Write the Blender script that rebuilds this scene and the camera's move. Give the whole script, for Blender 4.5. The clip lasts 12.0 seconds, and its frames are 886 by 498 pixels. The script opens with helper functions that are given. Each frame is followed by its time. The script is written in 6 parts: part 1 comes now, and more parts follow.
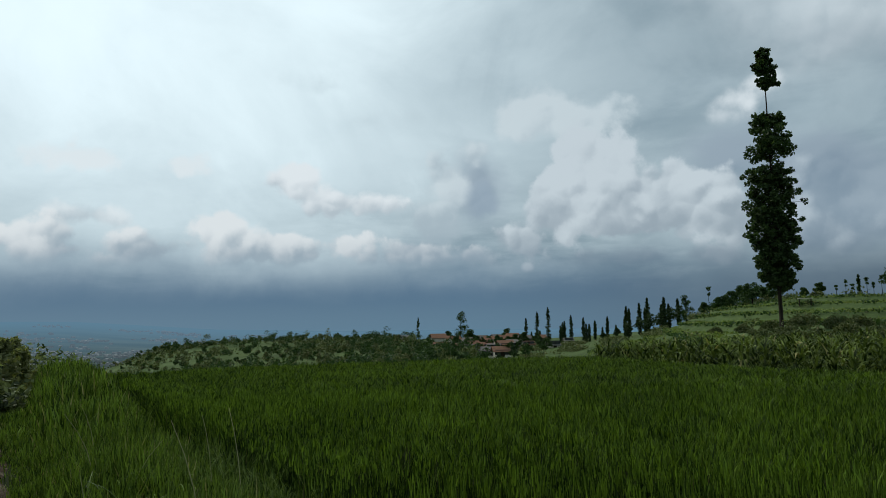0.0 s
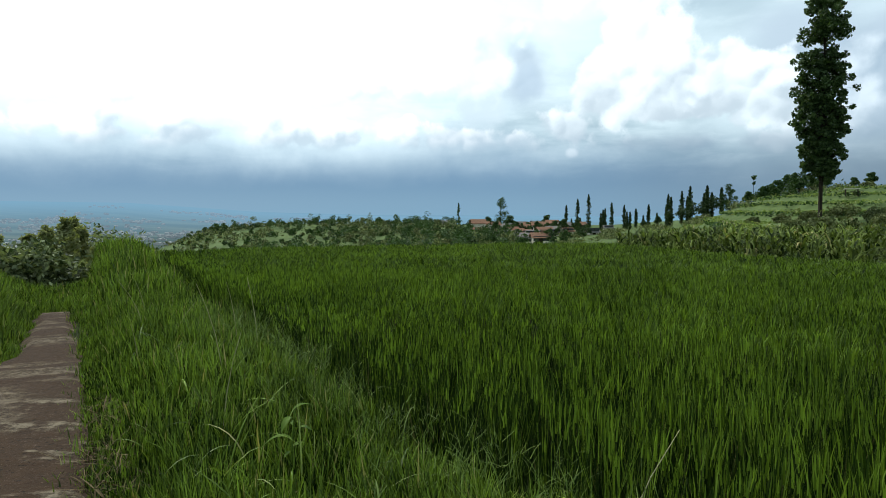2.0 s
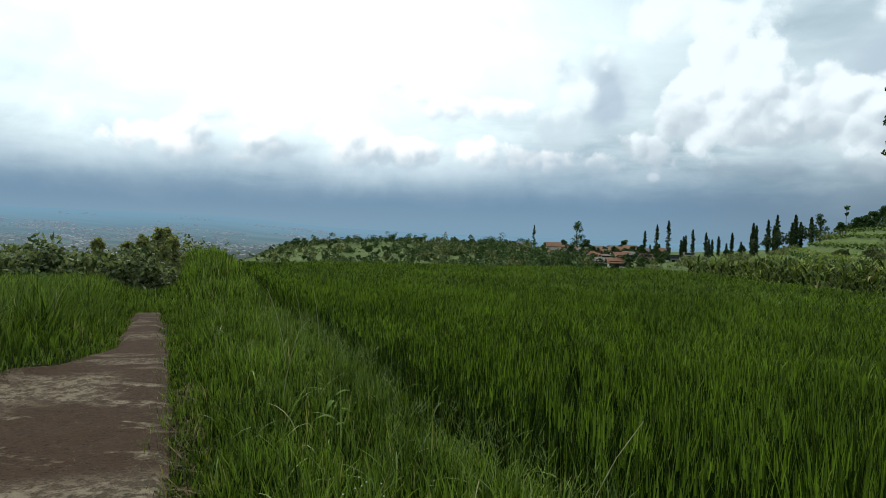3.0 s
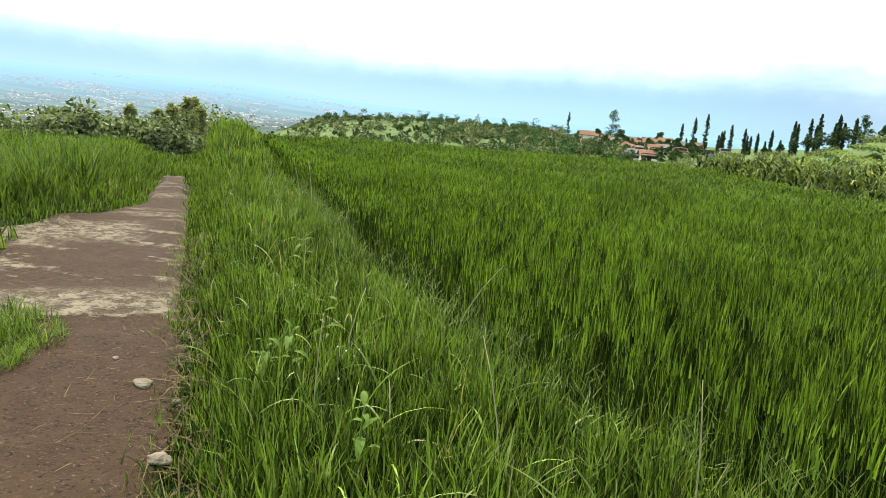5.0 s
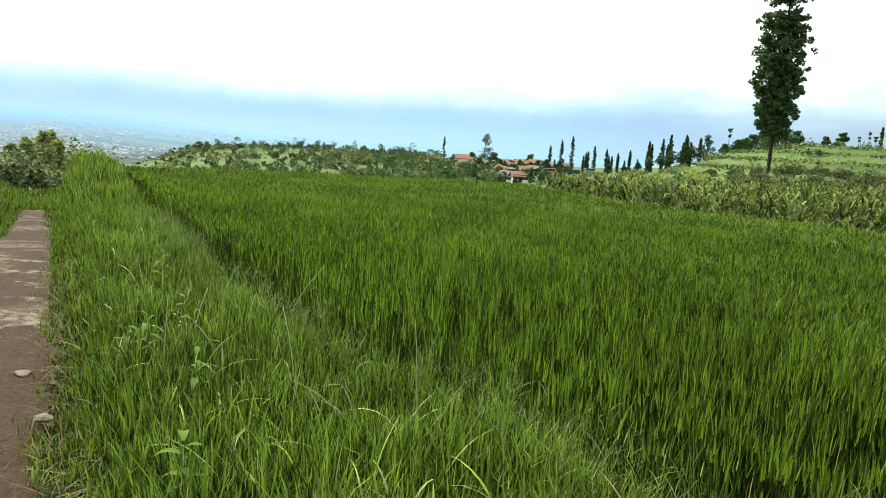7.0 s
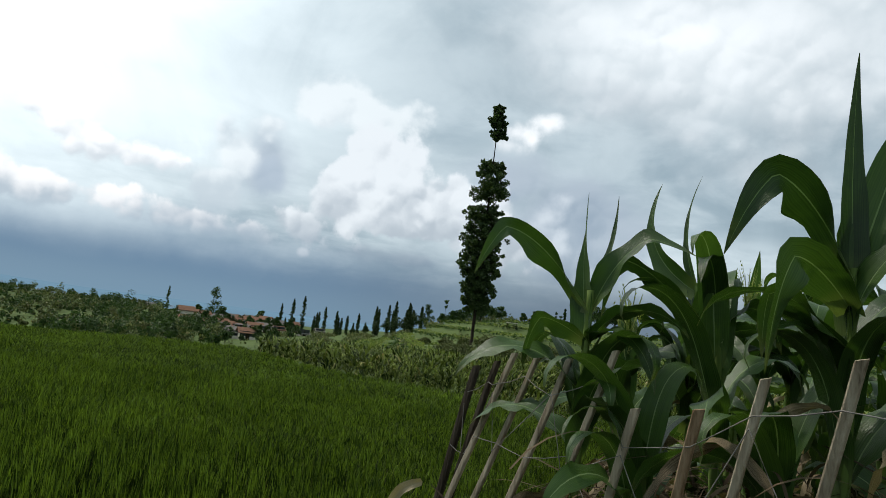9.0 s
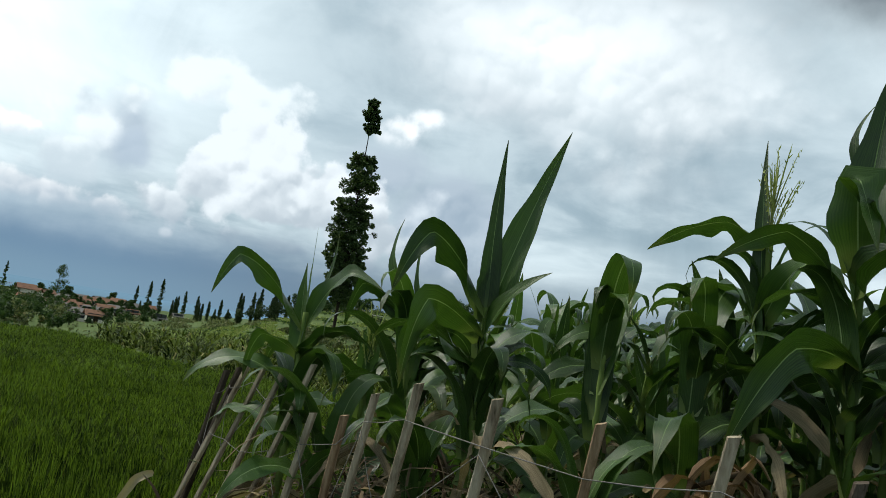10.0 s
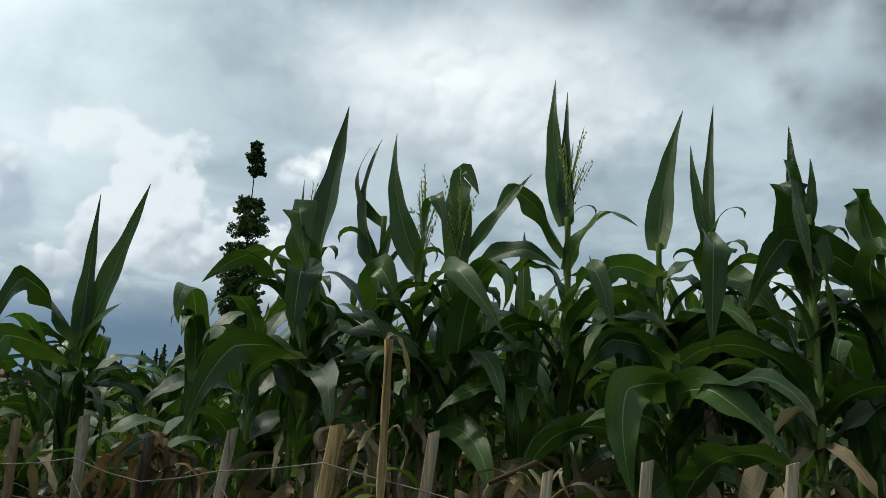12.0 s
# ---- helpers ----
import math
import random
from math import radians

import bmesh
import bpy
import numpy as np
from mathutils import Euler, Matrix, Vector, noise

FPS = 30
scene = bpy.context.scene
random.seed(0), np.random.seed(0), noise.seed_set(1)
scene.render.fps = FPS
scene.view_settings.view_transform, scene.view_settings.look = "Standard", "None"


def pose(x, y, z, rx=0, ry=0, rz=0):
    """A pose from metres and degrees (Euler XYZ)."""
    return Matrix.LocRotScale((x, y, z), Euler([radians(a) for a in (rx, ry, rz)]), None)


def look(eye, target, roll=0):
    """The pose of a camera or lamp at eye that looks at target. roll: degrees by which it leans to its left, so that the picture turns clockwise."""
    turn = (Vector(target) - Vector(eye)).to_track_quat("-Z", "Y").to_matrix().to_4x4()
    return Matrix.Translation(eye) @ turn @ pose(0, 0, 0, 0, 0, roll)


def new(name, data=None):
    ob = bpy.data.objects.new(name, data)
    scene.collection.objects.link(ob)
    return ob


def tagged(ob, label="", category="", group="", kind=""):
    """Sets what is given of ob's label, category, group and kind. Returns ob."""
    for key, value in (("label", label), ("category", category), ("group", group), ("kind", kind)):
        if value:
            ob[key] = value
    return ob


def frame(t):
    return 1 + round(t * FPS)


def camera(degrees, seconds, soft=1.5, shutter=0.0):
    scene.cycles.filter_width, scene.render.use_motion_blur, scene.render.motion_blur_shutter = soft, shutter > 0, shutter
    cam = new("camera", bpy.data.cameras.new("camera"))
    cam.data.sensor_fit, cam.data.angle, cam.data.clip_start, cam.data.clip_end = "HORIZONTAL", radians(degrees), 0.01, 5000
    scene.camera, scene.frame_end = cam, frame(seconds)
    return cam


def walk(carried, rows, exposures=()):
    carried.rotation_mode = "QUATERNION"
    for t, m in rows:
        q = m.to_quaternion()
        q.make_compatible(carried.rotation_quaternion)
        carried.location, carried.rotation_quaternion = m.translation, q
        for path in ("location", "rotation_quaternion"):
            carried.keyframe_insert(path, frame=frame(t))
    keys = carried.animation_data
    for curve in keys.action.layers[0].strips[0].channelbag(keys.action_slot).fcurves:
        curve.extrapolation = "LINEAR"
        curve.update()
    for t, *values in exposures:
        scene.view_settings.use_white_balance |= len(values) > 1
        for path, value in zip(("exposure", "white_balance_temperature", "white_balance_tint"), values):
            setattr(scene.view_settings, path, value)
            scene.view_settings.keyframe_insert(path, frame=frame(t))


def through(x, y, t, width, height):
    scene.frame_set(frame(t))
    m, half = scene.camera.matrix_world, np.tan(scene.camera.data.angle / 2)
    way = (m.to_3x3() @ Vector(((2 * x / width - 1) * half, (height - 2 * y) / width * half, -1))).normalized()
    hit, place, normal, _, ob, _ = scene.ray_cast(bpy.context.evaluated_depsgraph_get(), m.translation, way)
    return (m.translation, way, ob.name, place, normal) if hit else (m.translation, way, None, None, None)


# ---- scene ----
cam = camera(65.8, 12.0, soft=0.6)
PATH = [
    (0, (-0.129, 0.177, 1.449), (-0.119, 2.165, 1.672), -0.9),
    (0.5, (0.006, 0.014, 1.454), (0.007, 2.01, 1.577), -4.1),
    (1, (0.122, -0.209, 1.448), (0.167, 1.791, 1.444), -3.1),
    (1.5, (0.232, -0.445, 1.447), (0.18, 1.552, 1.353), -0.1),
    (2, (0.385, -0.665, 1.46), (0.271, 1.328, 1.351), -0.1),
    (2.5, (0.511, -0.937, 1.462), (0.201, 1.038, 1.43), 0.5),
    (4.5, (1.312, -1.901, 1.532), (1.005, 0.053, 1.231), 4.0),
    (5, (1.454, -2.151, 1.56), (1.064, -0.23, 1.164), 4.7),
    (5.5, (1.618, -2.457, 1.6), (1.354, -0.505, 1.256), 2.2),
    (6, (1.782, -2.792, 1.61), (1.616, -0.819, 1.322), 6.1),
    (6.5, (1.943, -3.04, 1.64), (1.791, -1.079, 1.278), 4.4),
    (8.3, (2.353, -3.663, 1.688), (2.698, -1.693, 1.661), 7.4),
    (8.5, (2.442, -3.760, 1.746), (2.860, -1.804, 1.708), 8.2),
    (8.6, (2.491, -3.833, 1.804), (2.958, -1.888, 1.797), 7.6),
    (9, (2.632, -4.132, 1.948), (3.272, -2.251, 2.179), 7.4),
    (9.5, (2.775, -4.499, 2.024), (3.626, -2.697, 2.187), 9.8),
    (10, (2.963, -4.852, 2.136), (3.936, -3.124, 2.397), 9.3),
    (10.5, (3.178, -5.138, 2.104), (4.288, -3.506, 2.428), 10.3),
    (11, (3.412, -5.421, 2.127), (4.585, -3.818, 2.363), 8.5),
    (11.5, (3.669, -5.809, 2.153), (4.837, -4.241, 2.573), 3.6),
    (12, (3.901, -6.139, 2.184), (5.07, -4.561, 2.564), 3.1),
]
exposure_rows = [(0.0, -0.30, 6200, 8), (0.6, -0.38, 6200, 8), (1.0, -0.06, 6250, 8), (1.5, 0.22, 6280, 8), (2.0, 0.66, 6300, 8), (2.7, 0.35, 6400, 9), (4.3, 1.55, 6800, 10), (5.0, 1.92, 6900, 10), (5.5, 2.12, 6850, 10), (6.7, 1.98, 6850, 10),
                 (8.3, 0.85, 6650, 12), (9.0, 0.27, 6550, 13), (9.5, 0.03, 6500, 12), (10.0, 0.4, 6500, 11), (10.5, 0.24, 6500, 10), (11.0, 0.38, 6500, 11), (11.5, 0.26, 6500, 11), (12.0, 0.18, 6500, 11)]
walk(cam, [(t, look(eye, target, roll)) for t, eye, target, roll in PATH], exposure_rows)

# ------------------------------------------------------------------ world, sun
SUN_AZ, SUN_EL = -38.0, 52.0     # degrees right of +y, above the horizon


def way_of(az, el):
    a, e = radians(az), radians(el)
    return Vector((math.sin(a) * math.cos(e), math.cos(a) * math.cos(e), math.sin(e)))


class Nodes:
    """Small helper that adds and links shader nodes."""

    def __init__(self, tree):
        self.tree = tree
        tree.nodes.clear()

    def add(self, kind, settings=None, **inputs):
        n = self.tree.nodes.new("ShaderNode" + kind)
        for k, v in (settings or {}).items():
            setattr(n, k, v)
        for k, v in inputs.items():
            key = int(k[1:]) if k[0] == "i" and k[1:].isdigit() else k.replace("_", " ")
            self.put(n.inputs[key], v)
        return n

    def put(self, socket, v):
        if isinstance(v, bpy.types.NodeSocket):
            self.tree.links.new(v, socket)
        elif isinstance(v, bpy.types.Node):
            self.tree.links.new(v.outputs[0], socket)
        elif isinstance(v, (tuple, list)) and len(v) == 3 and socket.type == "RGBA":
            socket.default_value = (*v, 1)
        else:
            socket.default_value = v

    def math(self, op, a, b=0.0, c=0.0, clamp=False):
        return self.add("Math", {"operation": op, "use_clamp": clamp}, i0=a, i1=b, i2=c).outputs[0]

    def step(self, v, lo, hi):
        return self.add("MapRange", {"interpolation_type": "SMOOTHSTEP"}, Value=v, From_Min=lo, From_Max=hi).outputs[0]

    def mix(self, f, a, b, blend="MIX"):
        n = self.add("Mix", {"data_type": "RGBA", "blend_type": blend})
        self.put(n.inputs[0], f), self.put(n.inputs[6], a), self.put(n.inputs[7], b)
        return n.outputs[2]

    def noise(self, vec, scale, detail=6.0, rough=0.55, dist=0.0):
        return self.add("TexNoise", None, Vector=vec, Scale=scale, Detail=detail, Roughness=rough, Distortion=dist).outputs[0]


def build_world():
    """An overcast sky: thin bright cloud before the sun, cumulus heaps over the plain, a slate rain band along the horizon."""
    world = bpy.data.worlds.new("sky")
    scene.world = world
    world.use_nodes = True
    k = Nodes(world.node_tree)
    gen = k.add("TexCoord").outputs["Generated"]
    sep = k.add("SeparateXYZ", None, Vector=gen)
    z = sep.outputs[2]
    sky = k.add("TexSky", {"sky_type": "NISHITA", "sun_disc": False, "sun_elevation": radians(SUN_EL), "sun_rotation": radians(SUN_AZ)})
    sky_c = k.mix(1.0, sky, (0.085, 0.085, 0.085), "MULTIPLY")
    # cloud layer seen in perspective
    zz = k.math("MAXIMUM", k.math("ADD", z, 0.16), 0.05)
    flat = k.add("CombineXYZ", None, X=k.math("DIVIDE", sep.outputs[0], zz), Y=k.math("DIVIDE", sep.outputs[1], zz), Z=3.7)
    big = k.noise(flat, 0.75, 4, 0.5, 0.2)
    veil = k.noise(flat, 2.1, 7, 0.55, 0.3)
    puff = k.noise(gen, 7.5, 8, 0.55, 0.2)
    c = k.mix(k.step(big, 0.34, 0.66), (0.25, 0.34, 0.39), (0.46, 0.56, 0.60))
    c = k.mix(k.math("MULTIPLY", k.step(veil, 0.40, 0.66), 0.3), c, (0.72, 0.83, 0.86))
    roll_ = k.noise(gen, 4.2, 7, 0.58, 0.5)
    c = k.mix(k.math("MULTIPLY", k.step(roll_, 0.42, 0.62), 0.3), c, k.mix(1.0, c, (1.40, 1.37, 1.35), "MULTIPLY"))
    c = k.mix(k.math("MULTIPLY", k.step(roll_, 0.62, 0.42), 0.17), c, k.mix(1.0, c, (0.72, 0.77, 0.80), "MULTIPLY"))

    def toward(az, el, inner, outer, wob=0.0, src=None):
        d = k.add("VectorMath", {"operation": "DOT_PRODUCT"}, i0=gen, i1=tuple(way_of(az, el))).outputs["Value"]
        ang = k.math("ARCCOSINE", d)
        if wob:
            ang = k.math("ADD", ang, k.math("MULTIPLY", k.math("SUBTRACT", src, 0.5), wob))
        return k.math("SUBTRACT", 1.0, k.step(ang, radians(inner), radians(outer)))

    c = k.mix(k.math("MULTIPLY", toward(-24, 33, 2, 46, 0.6, roll_), 0.96), c, (1.14, 1.29, 1.31))
    # bearing and height of each direction, in degrees
    bearing = k.math("MULTIPLY", k.math("ARCTAN2", sep.outputs[0], sep.outputs[1]), 57.2958)
    height = k.math("MULTIPLY", k.math("ARCSINE", z), 57.2958)

    def billow(scale, shift=(0.0, 0.0, 0.0)):
        """Rounded cauliflower heads, 1 at the middle of each."""
        at = k.add("VectorMath", {"operation": "ADD"}, i0=bent, i1=shift)
        v = k.add("TexVoronoi", {"feature": "SMOOTH_F1"}, Vector=at, Scale=scale, Smoothness=0.3)
        return k.math("SUBTRACT", 1.0, v.outputs["Distance"])

    swirl = k.add("TexNoise", None, Vector=gen, Scale=9.0, Detail=5.0, Roughness=0.6).outputs["Color"]
    bent = k.add("VectorMath", {"operation": "ADD"}, i0=gen, i1=k.add("VectorMath", {"operation": "SCALE"}, i0=swirl, Scale=0.06))
    heads, knobs = billow(14.0), billow(36.0)
    relief = k.math("ADD", k.math("SUBTRACT", heads, billow(14.0, (-0.010, 0.0, 0.014))), k.math("MULTIPLY", k.math("SUBTRACT", knobs, billow(36.0, (-0.004, 0.0, 0.006))), 0.5))
    fray = k.math("SUBTRACT", k.noise(gen, 60.0, 6, 0.6), 0.5)
    drift = k.math("SUBTRACT", puff, 0.5)
    ragged = k.math("ADD", k.math("ADD", k.math("MULTIPLY", k.math("SUBTRACT", heads, 0.38), 3.4), k.math("MULTIPLY", k.math("SUBTRACT", knobs, 0.45), 1.5)), k.math("ADD", k.math("MULTIPLY", fray, 1.6), k.math("MULTIPLY", drift, 3.0)))

    def cloud(c, lobes, lit, shade, base, top, cover=0.9, edge=0.9, rag=1.0, fade=1.6):
        """One cloud of joined lobes (bearing, height, half width, half height, in degrees): heads lit from above and the left, greyer towards its base."""
        field = None
        for az, el, wide, high in lobes:
            dx, dy = k.math("DIVIDE", k.math("SUBTRACT", bearing, az), wide), k.math("DIVIDE", k.math("SUBTRACT", height, el), high)
            d = k.math("SQRT", k.math("ADD", k.math("MULTIPLY", dx, dx), k.math("MULTIPLY", dy, dy)))
            one = k.math("MULTIPLY", k.math("SUBTRACT", 1.0, d), min(wide, high))
            field = one if field is None else k.math("SMOOTH_MAX", field, one, 0.8)
        field = k.math("ADD", field, k.math("MULTIPLY", ragged, rag))
        alpha = k.math("MULTIPLY", k.step(field, 0.0, edge), k.math("MULTIPLY", k.step(height, base - fade, base + fade), cover))
        tone = k.math("ADD", k.math("DIVIDE", k.math("SUBTRACT", height, base), top - base), k.math("ADD", k.math("MULTIPLY", relief, 1.7), k.math("MULTIPLY", drift, 1.3)))
        tone = k.math("SUBTRACT", tone, k.math("MULTIPLY", k.step(field, 0.5, 5.0), 0.22))
        return k.mix(alpha, c, k.mix(k.step(tone, -0.15, 0.85), shade, lit))

    # pale blue-grey openings between the heaps
    c = cloud(c, [(3.4, 11.5, 3.6, 4.5), (30.0, 9.0, 7.0, 6.0), (24.0, 13.0, 6.0, 3.0)], (0.38, 0.46, 0.53), (0.26, 0.34, 0.42), 4.0, 14.0, 0.85, 3.0, 0.4)
    c = cloud(c, [(-9.0, 19.6, 3.6, 1.0), (-6.0, 17.0, 3.0, 0.8)], (0.62, 0.72, 0.75), (0.52, 0.61, 0.65), 17.0, 21.0, 0.6, 2.0, 0.5)
    # the tall pale column behind, then the great heap before it
    c = cloud(c, [(6.6, 16.6, 2.6, 2.6), (9.5, 17.4, 2.8, 2.2), (1.0, 12.0, 2.2, 2.4), (-0.6, 8.4, 2.8, 2.6), (3.4, 14.2, 2.2, 1.6), (12.5, 16.0, 3.0, 2.0)], (0.76, 0.84, 0.86), (0.48, 0.57, 0.62), 6.5, 17.0, 0.85, 1.4, 0.8)
    c = cloud(c, [(4.0, 10.6, 1.7, 2.4)], (0.40, 0.49, 0.57), (0.36, 0.45, 0.53), 7.0, 14.0, 0.8, 1.2, 0.5)
    c = cloud(c, [(27.4, 9.0, 1.8, 3.0), (29.5, 6.6, 2.4, 1.4)], (0.60, 0.68, 0.73), (0.33, 0.41, 0.48), 5.0, 12.0, 0.75, 1.6, 0.7)
    c = cloud(c, [(12.6, 12.2, 4.2, 3.8), (10.0, 9.2, 2.8, 3.0), (15.5, 9.6, 5.2, 2.8), (19.2, 11.0, 1.5, 1.9), (21.0, 8.6, 3.2, 2.4), (24.2, 7.4, 2.4, 1.6), (7.0, 7.0, 2.8, 1.5)], (0.72, 0.79, 0.82), (0.40, 0.47, 0.52), 4.6, 15.0, 0.97, 0.8, 0.8)
    c = cloud(c, [(16.0, 5.4, 6.5, 0.9), (21.0, 5.2, 4.0, 0.8)], (0.30, 0.37, 0.43), (0.24, 0.31, 0.38), 4.4, 6.5, 0.7, 1.4, 0.5, 0.8)
    c = cloud(c, [(23.2, 15.8, 1.3, 0.7), (24.6, 16.8, 1.5, 0.9), (26.0, 18.0, 1.3, 0.8)], (0.92, 0.97, 0.98), (0.70, 0.77, 0.80), 14.5, 18.0, 0.9, 1.0, 0.4)
    # heaps over the plain to the left, and the row along the rain band
    c = cloud(c, [(-12.2, 11.6, 2.2, 1.7), (-8.0, 10.2, 4.6, 1.2), (-4.2, 10.0, 2.2, 0.9)], (0.97, 1.0, 1.0), (0.56, 0.63, 0.67), 8.6, 12.4, 0.9, 0.8, 0.6, 0.9)
    c = cloud(c, [(-27.2, 8.6, 2.4, 1.1), (-21.0, 12.6, 1.8, 0.6), (-29.0, 13.0, 3.0, 1.2)], (0.95, 1.0, 1.0), (0.58, 0.66, 0.70), 7.4, 10.5, 0.85, 0.9, 0.6, 0.9)
    c = cloud(c, [(-13.0, 6.6, 4.4, 1.3), (-8.0, 7.1, 2.4, 1.1), (-5.6, 7.2, 0.9, 0.9), (-2.0, 6.2, 3.4, 1.1), (2.6, 5.8, 2.6, 1.0), (-23.0, 6.2, 5.0, 1.2), (-31.0, 6.6, 4.0, 1.4), (-17.5, 7.6, 3.0, 1.0)], (0.94, 0.96, 0.95), (0.48, 0.56, 0.61), 5.2, 8.2, 0.92, 0.8, 0.7, 0.9)
    c = cloud(c, [(7.3, 4.75, 0.55, 0.4)], (0.72, 0.79, 0.82), (0.60, 0.68, 0.72), 4.4, 5.2, 0.9, 0.4, 0.1, 0.3)
    # bright gaps and the ragged underside of the rain cloud over the maize
    c = cloud(c, [(40.0, 24.0, 20.0, 9.0), (30.0, 26.0, 12.0, 6.0)], (0.84, 0.91, 0.93), (0.64, 0.72, 0.75), 14.0, 27.0, 0.8, 7.0, 0.5)
    c = cloud(c, [(38.0, 25.0, 9.0, 4.0), (51.0, 20.6, 7.0, 3.2), (58.5, 20.6, 3.0, 1.8), (45.0, 15.0, 10.0, 3.0)], (1.0, 1.06, 1.07), (0.76, 0.84, 0.87), 8.0, 22.0, 0.65, 7.0, 0.45)
    c = cloud(c, [(33.0, 20.0, 6.0, 1.6), (46.0, 17.6, 5.0, 0.8)], (0.52, 0.59, 0.63), (0.44, 0.51, 0.55), 15.0, 23.0, 0.5, 3.0, 0.7)
    c = cloud(c, [(62.0, 30.5, 11.0, 6.5), (49.0, 31.0, 8.0, 2.6), (70.0, 20.5, 6.0, 4.5), (65.0, 22.5, 3.5, 3.0), (77.0, 28.0, 10.0, 12.0)], (0.255, 0.30, 0.325), (0.158, 0.194, 0.212), 14.0, 36.0, 0.94, 4.6, 0.5)
    # slate rain band low over the plain
    low = k.math("ADD", z, k.math("MULTIPLY", k.math("SUBTRACT", puff, 0.5), 0.055))
    band = k.math("SUBTRACT", 1.0, k.step(low, 0.030, 0.140))
    grey = k.step(sep.outputs[0], 0.0, 0.6)
    slate = k.mix(grey, k.mix(k.step(z, -0.01, 0.06), (0.134, 0.246, 0.346), (0.090, 0.180, 0.290)), k.mix(k.step(z, -0.01, 0.06), (0.105, 0.17, 0.235), (0.11, 0.162, 0.218)))
    c = k.mix(band, c, slate)
    c = k.mix(0.06, c, sky_c)
    # hazy ground side of the sky
    c = k.mix(k.math("SUBTRACT", 1.0, k.step(z, -0.06, -0.02)), c, (0.12, 0.17, 0.18))
    bg = k.add("Background", None, Color=c, Strength=1.0)
    out = k.add("OutputWorld")
    k.tree.links.new(bg.outputs[0], out.inputs[0])


build_world()
sun = new("sun", bpy.data.lights.new("sun", "SUN"))
sun.data.energy, sun.data.angle, sun.data.color = 2.1, radians(5), (1.0, 0.95, 0.86)
sun.matrix_world = look((0, 0, 60), Vector((0, 0, 60)) - way_of(SUN_AZ, SUN_EL) * 10)

# ------------------------------------------------------------------ materials


def material(name):
    m = bpy.data.materials.new(name)
    m.use_nodes = True
    return m, Nodes(m.node_tree)


def leaf_material(name, dark, light, dry=None, rough=0.65, through=0.25, island=True, grain=40.0, gloss=0.1, patch=0.7, power=1.0):
    """Foliage: colour varies from piece to piece and along its length, with some light coming through."""
    m, k = material(name)
    rnd = k.add("NewGeometry").outputs["Random Per Island"] if island else k.add("ObjectInfo").outputs["Random"]
    pos = k.add("TexCoord").outputs["Object"]
    n = k.noise(pos, grain, 3)
    broad = k.noise(pos, 0.7, 3)
    f = k.math("ADD", k.math("MULTIPLY", rnd, 0.8), k.math("ADD", k.math("MULTIPLY", n, 0.25), k.math("MULTIPLY", k.math("SUBTRACT", broad, 0.55), patch)), clamp=True)
    c = k.mix(k.math("POWER", f, power) if power != 1.0 else f, dark, light)
    if dry:
        c = k.mix(k.step(k.math("FRACT", k.math("MULTIPLY", rnd, 7.31)), 0.955, 0.985), c, dry)
    p = k.add("BsdfPrincipled", None, Base_Color=c, Roughness=rough)
    p.inputs["Specular IOR Level"].default_value = gloss
    t = k.add("BsdfTranslucent", None, Color=k.mix(1.0, c, (1.25, 1.35, 0.6), "MULTIPLY"))
    s = k.add("MixShader", None, i0=through, i1=p.outputs[0], i2=t.outputs[0])
    k.add("OutputMaterial", None, Surface=s.outputs[0])
    return m


def rough_material(name, stops, scale, rough=0.9, bump=0.3, fine=9.0, metal=0.0, stretch=(1, 1, 1)):
    """Mottled matter: colour stops over two scales of noise, with relief."""
    m, k = material(name)
    pos = k.add("Mapping", None, Vector=k.add("TexCoord").outputs["Object"], Scale=stretch)
    a, b = k.noise(pos, scale, 6), k.noise(pos, scale * fine, 6)
    f = k.math("ADD", k.math("MULTIPLY", a, 0.65), k.math("MULTIPLY", b, 0.35))
    ramp = k.add("ValToRGB", None, Fac=f)
    els = ramp.color_ramp.elements
    while len(els) < len(stops):
        els.new(0.5)
    for e, (at, col) in zip(els, stops):
        e.position, e.color = at, (*col, 1)
    bp = k.add("Bump", None, Strength=bump, Distance=0.02, Height=f)
    p = k.add("BsdfPrincipled", None, Base_Color=ramp.outputs[0], Roughness=rough, Metallic=metal, Normal=bp.outputs[0])
    p.inputs["Specular IOR Level"].default_value = 0.03 if rough > 0.6 else 0.5
    k.add("OutputMaterial", None, Surface=p.outputs[0])
    return m


# shade deep among rice, grass and maize, put into a dark leaf colour
SHADED_LOW = leaf_material("shaded_low_leaf", (0.005, 0.011, 0.002), (0.036, 0.062, 0.009), (0.11, 0.10, 0.035), through=0.05, grain=9, gloss=0.05, rough=0.7)
RICE = leaf_material("rice_leaf", (0.009, 0.021, 0.002), (0.190, 0.285, 0.033), through=0.28, grain=9, gloss=0.10, rough=0.6, power=1.5)
GRASS = leaf_material("grass_leaf", (0.012, 0.026, 0.003), (0.240, 0.345, 0.046), (0.34, 0.30, 0.12), through=0.18, grain=9, gloss=0.12, rough=0.55, power=1.35)
GRASS_PALE = leaf_material("pale_grass_leaf", (0.09, 0.14, 0.03), (0.24, 0.28, 0.09), (0.36, 0.32, 0.16), through=0.3, grain=9, gloss=0.15)
PANICLE = leaf_material("panicle_leaf", (0.025, 0.045, 0.008), (0.15, 0.21, 0.045), through=0.2, grain=9, gloss=0.08)
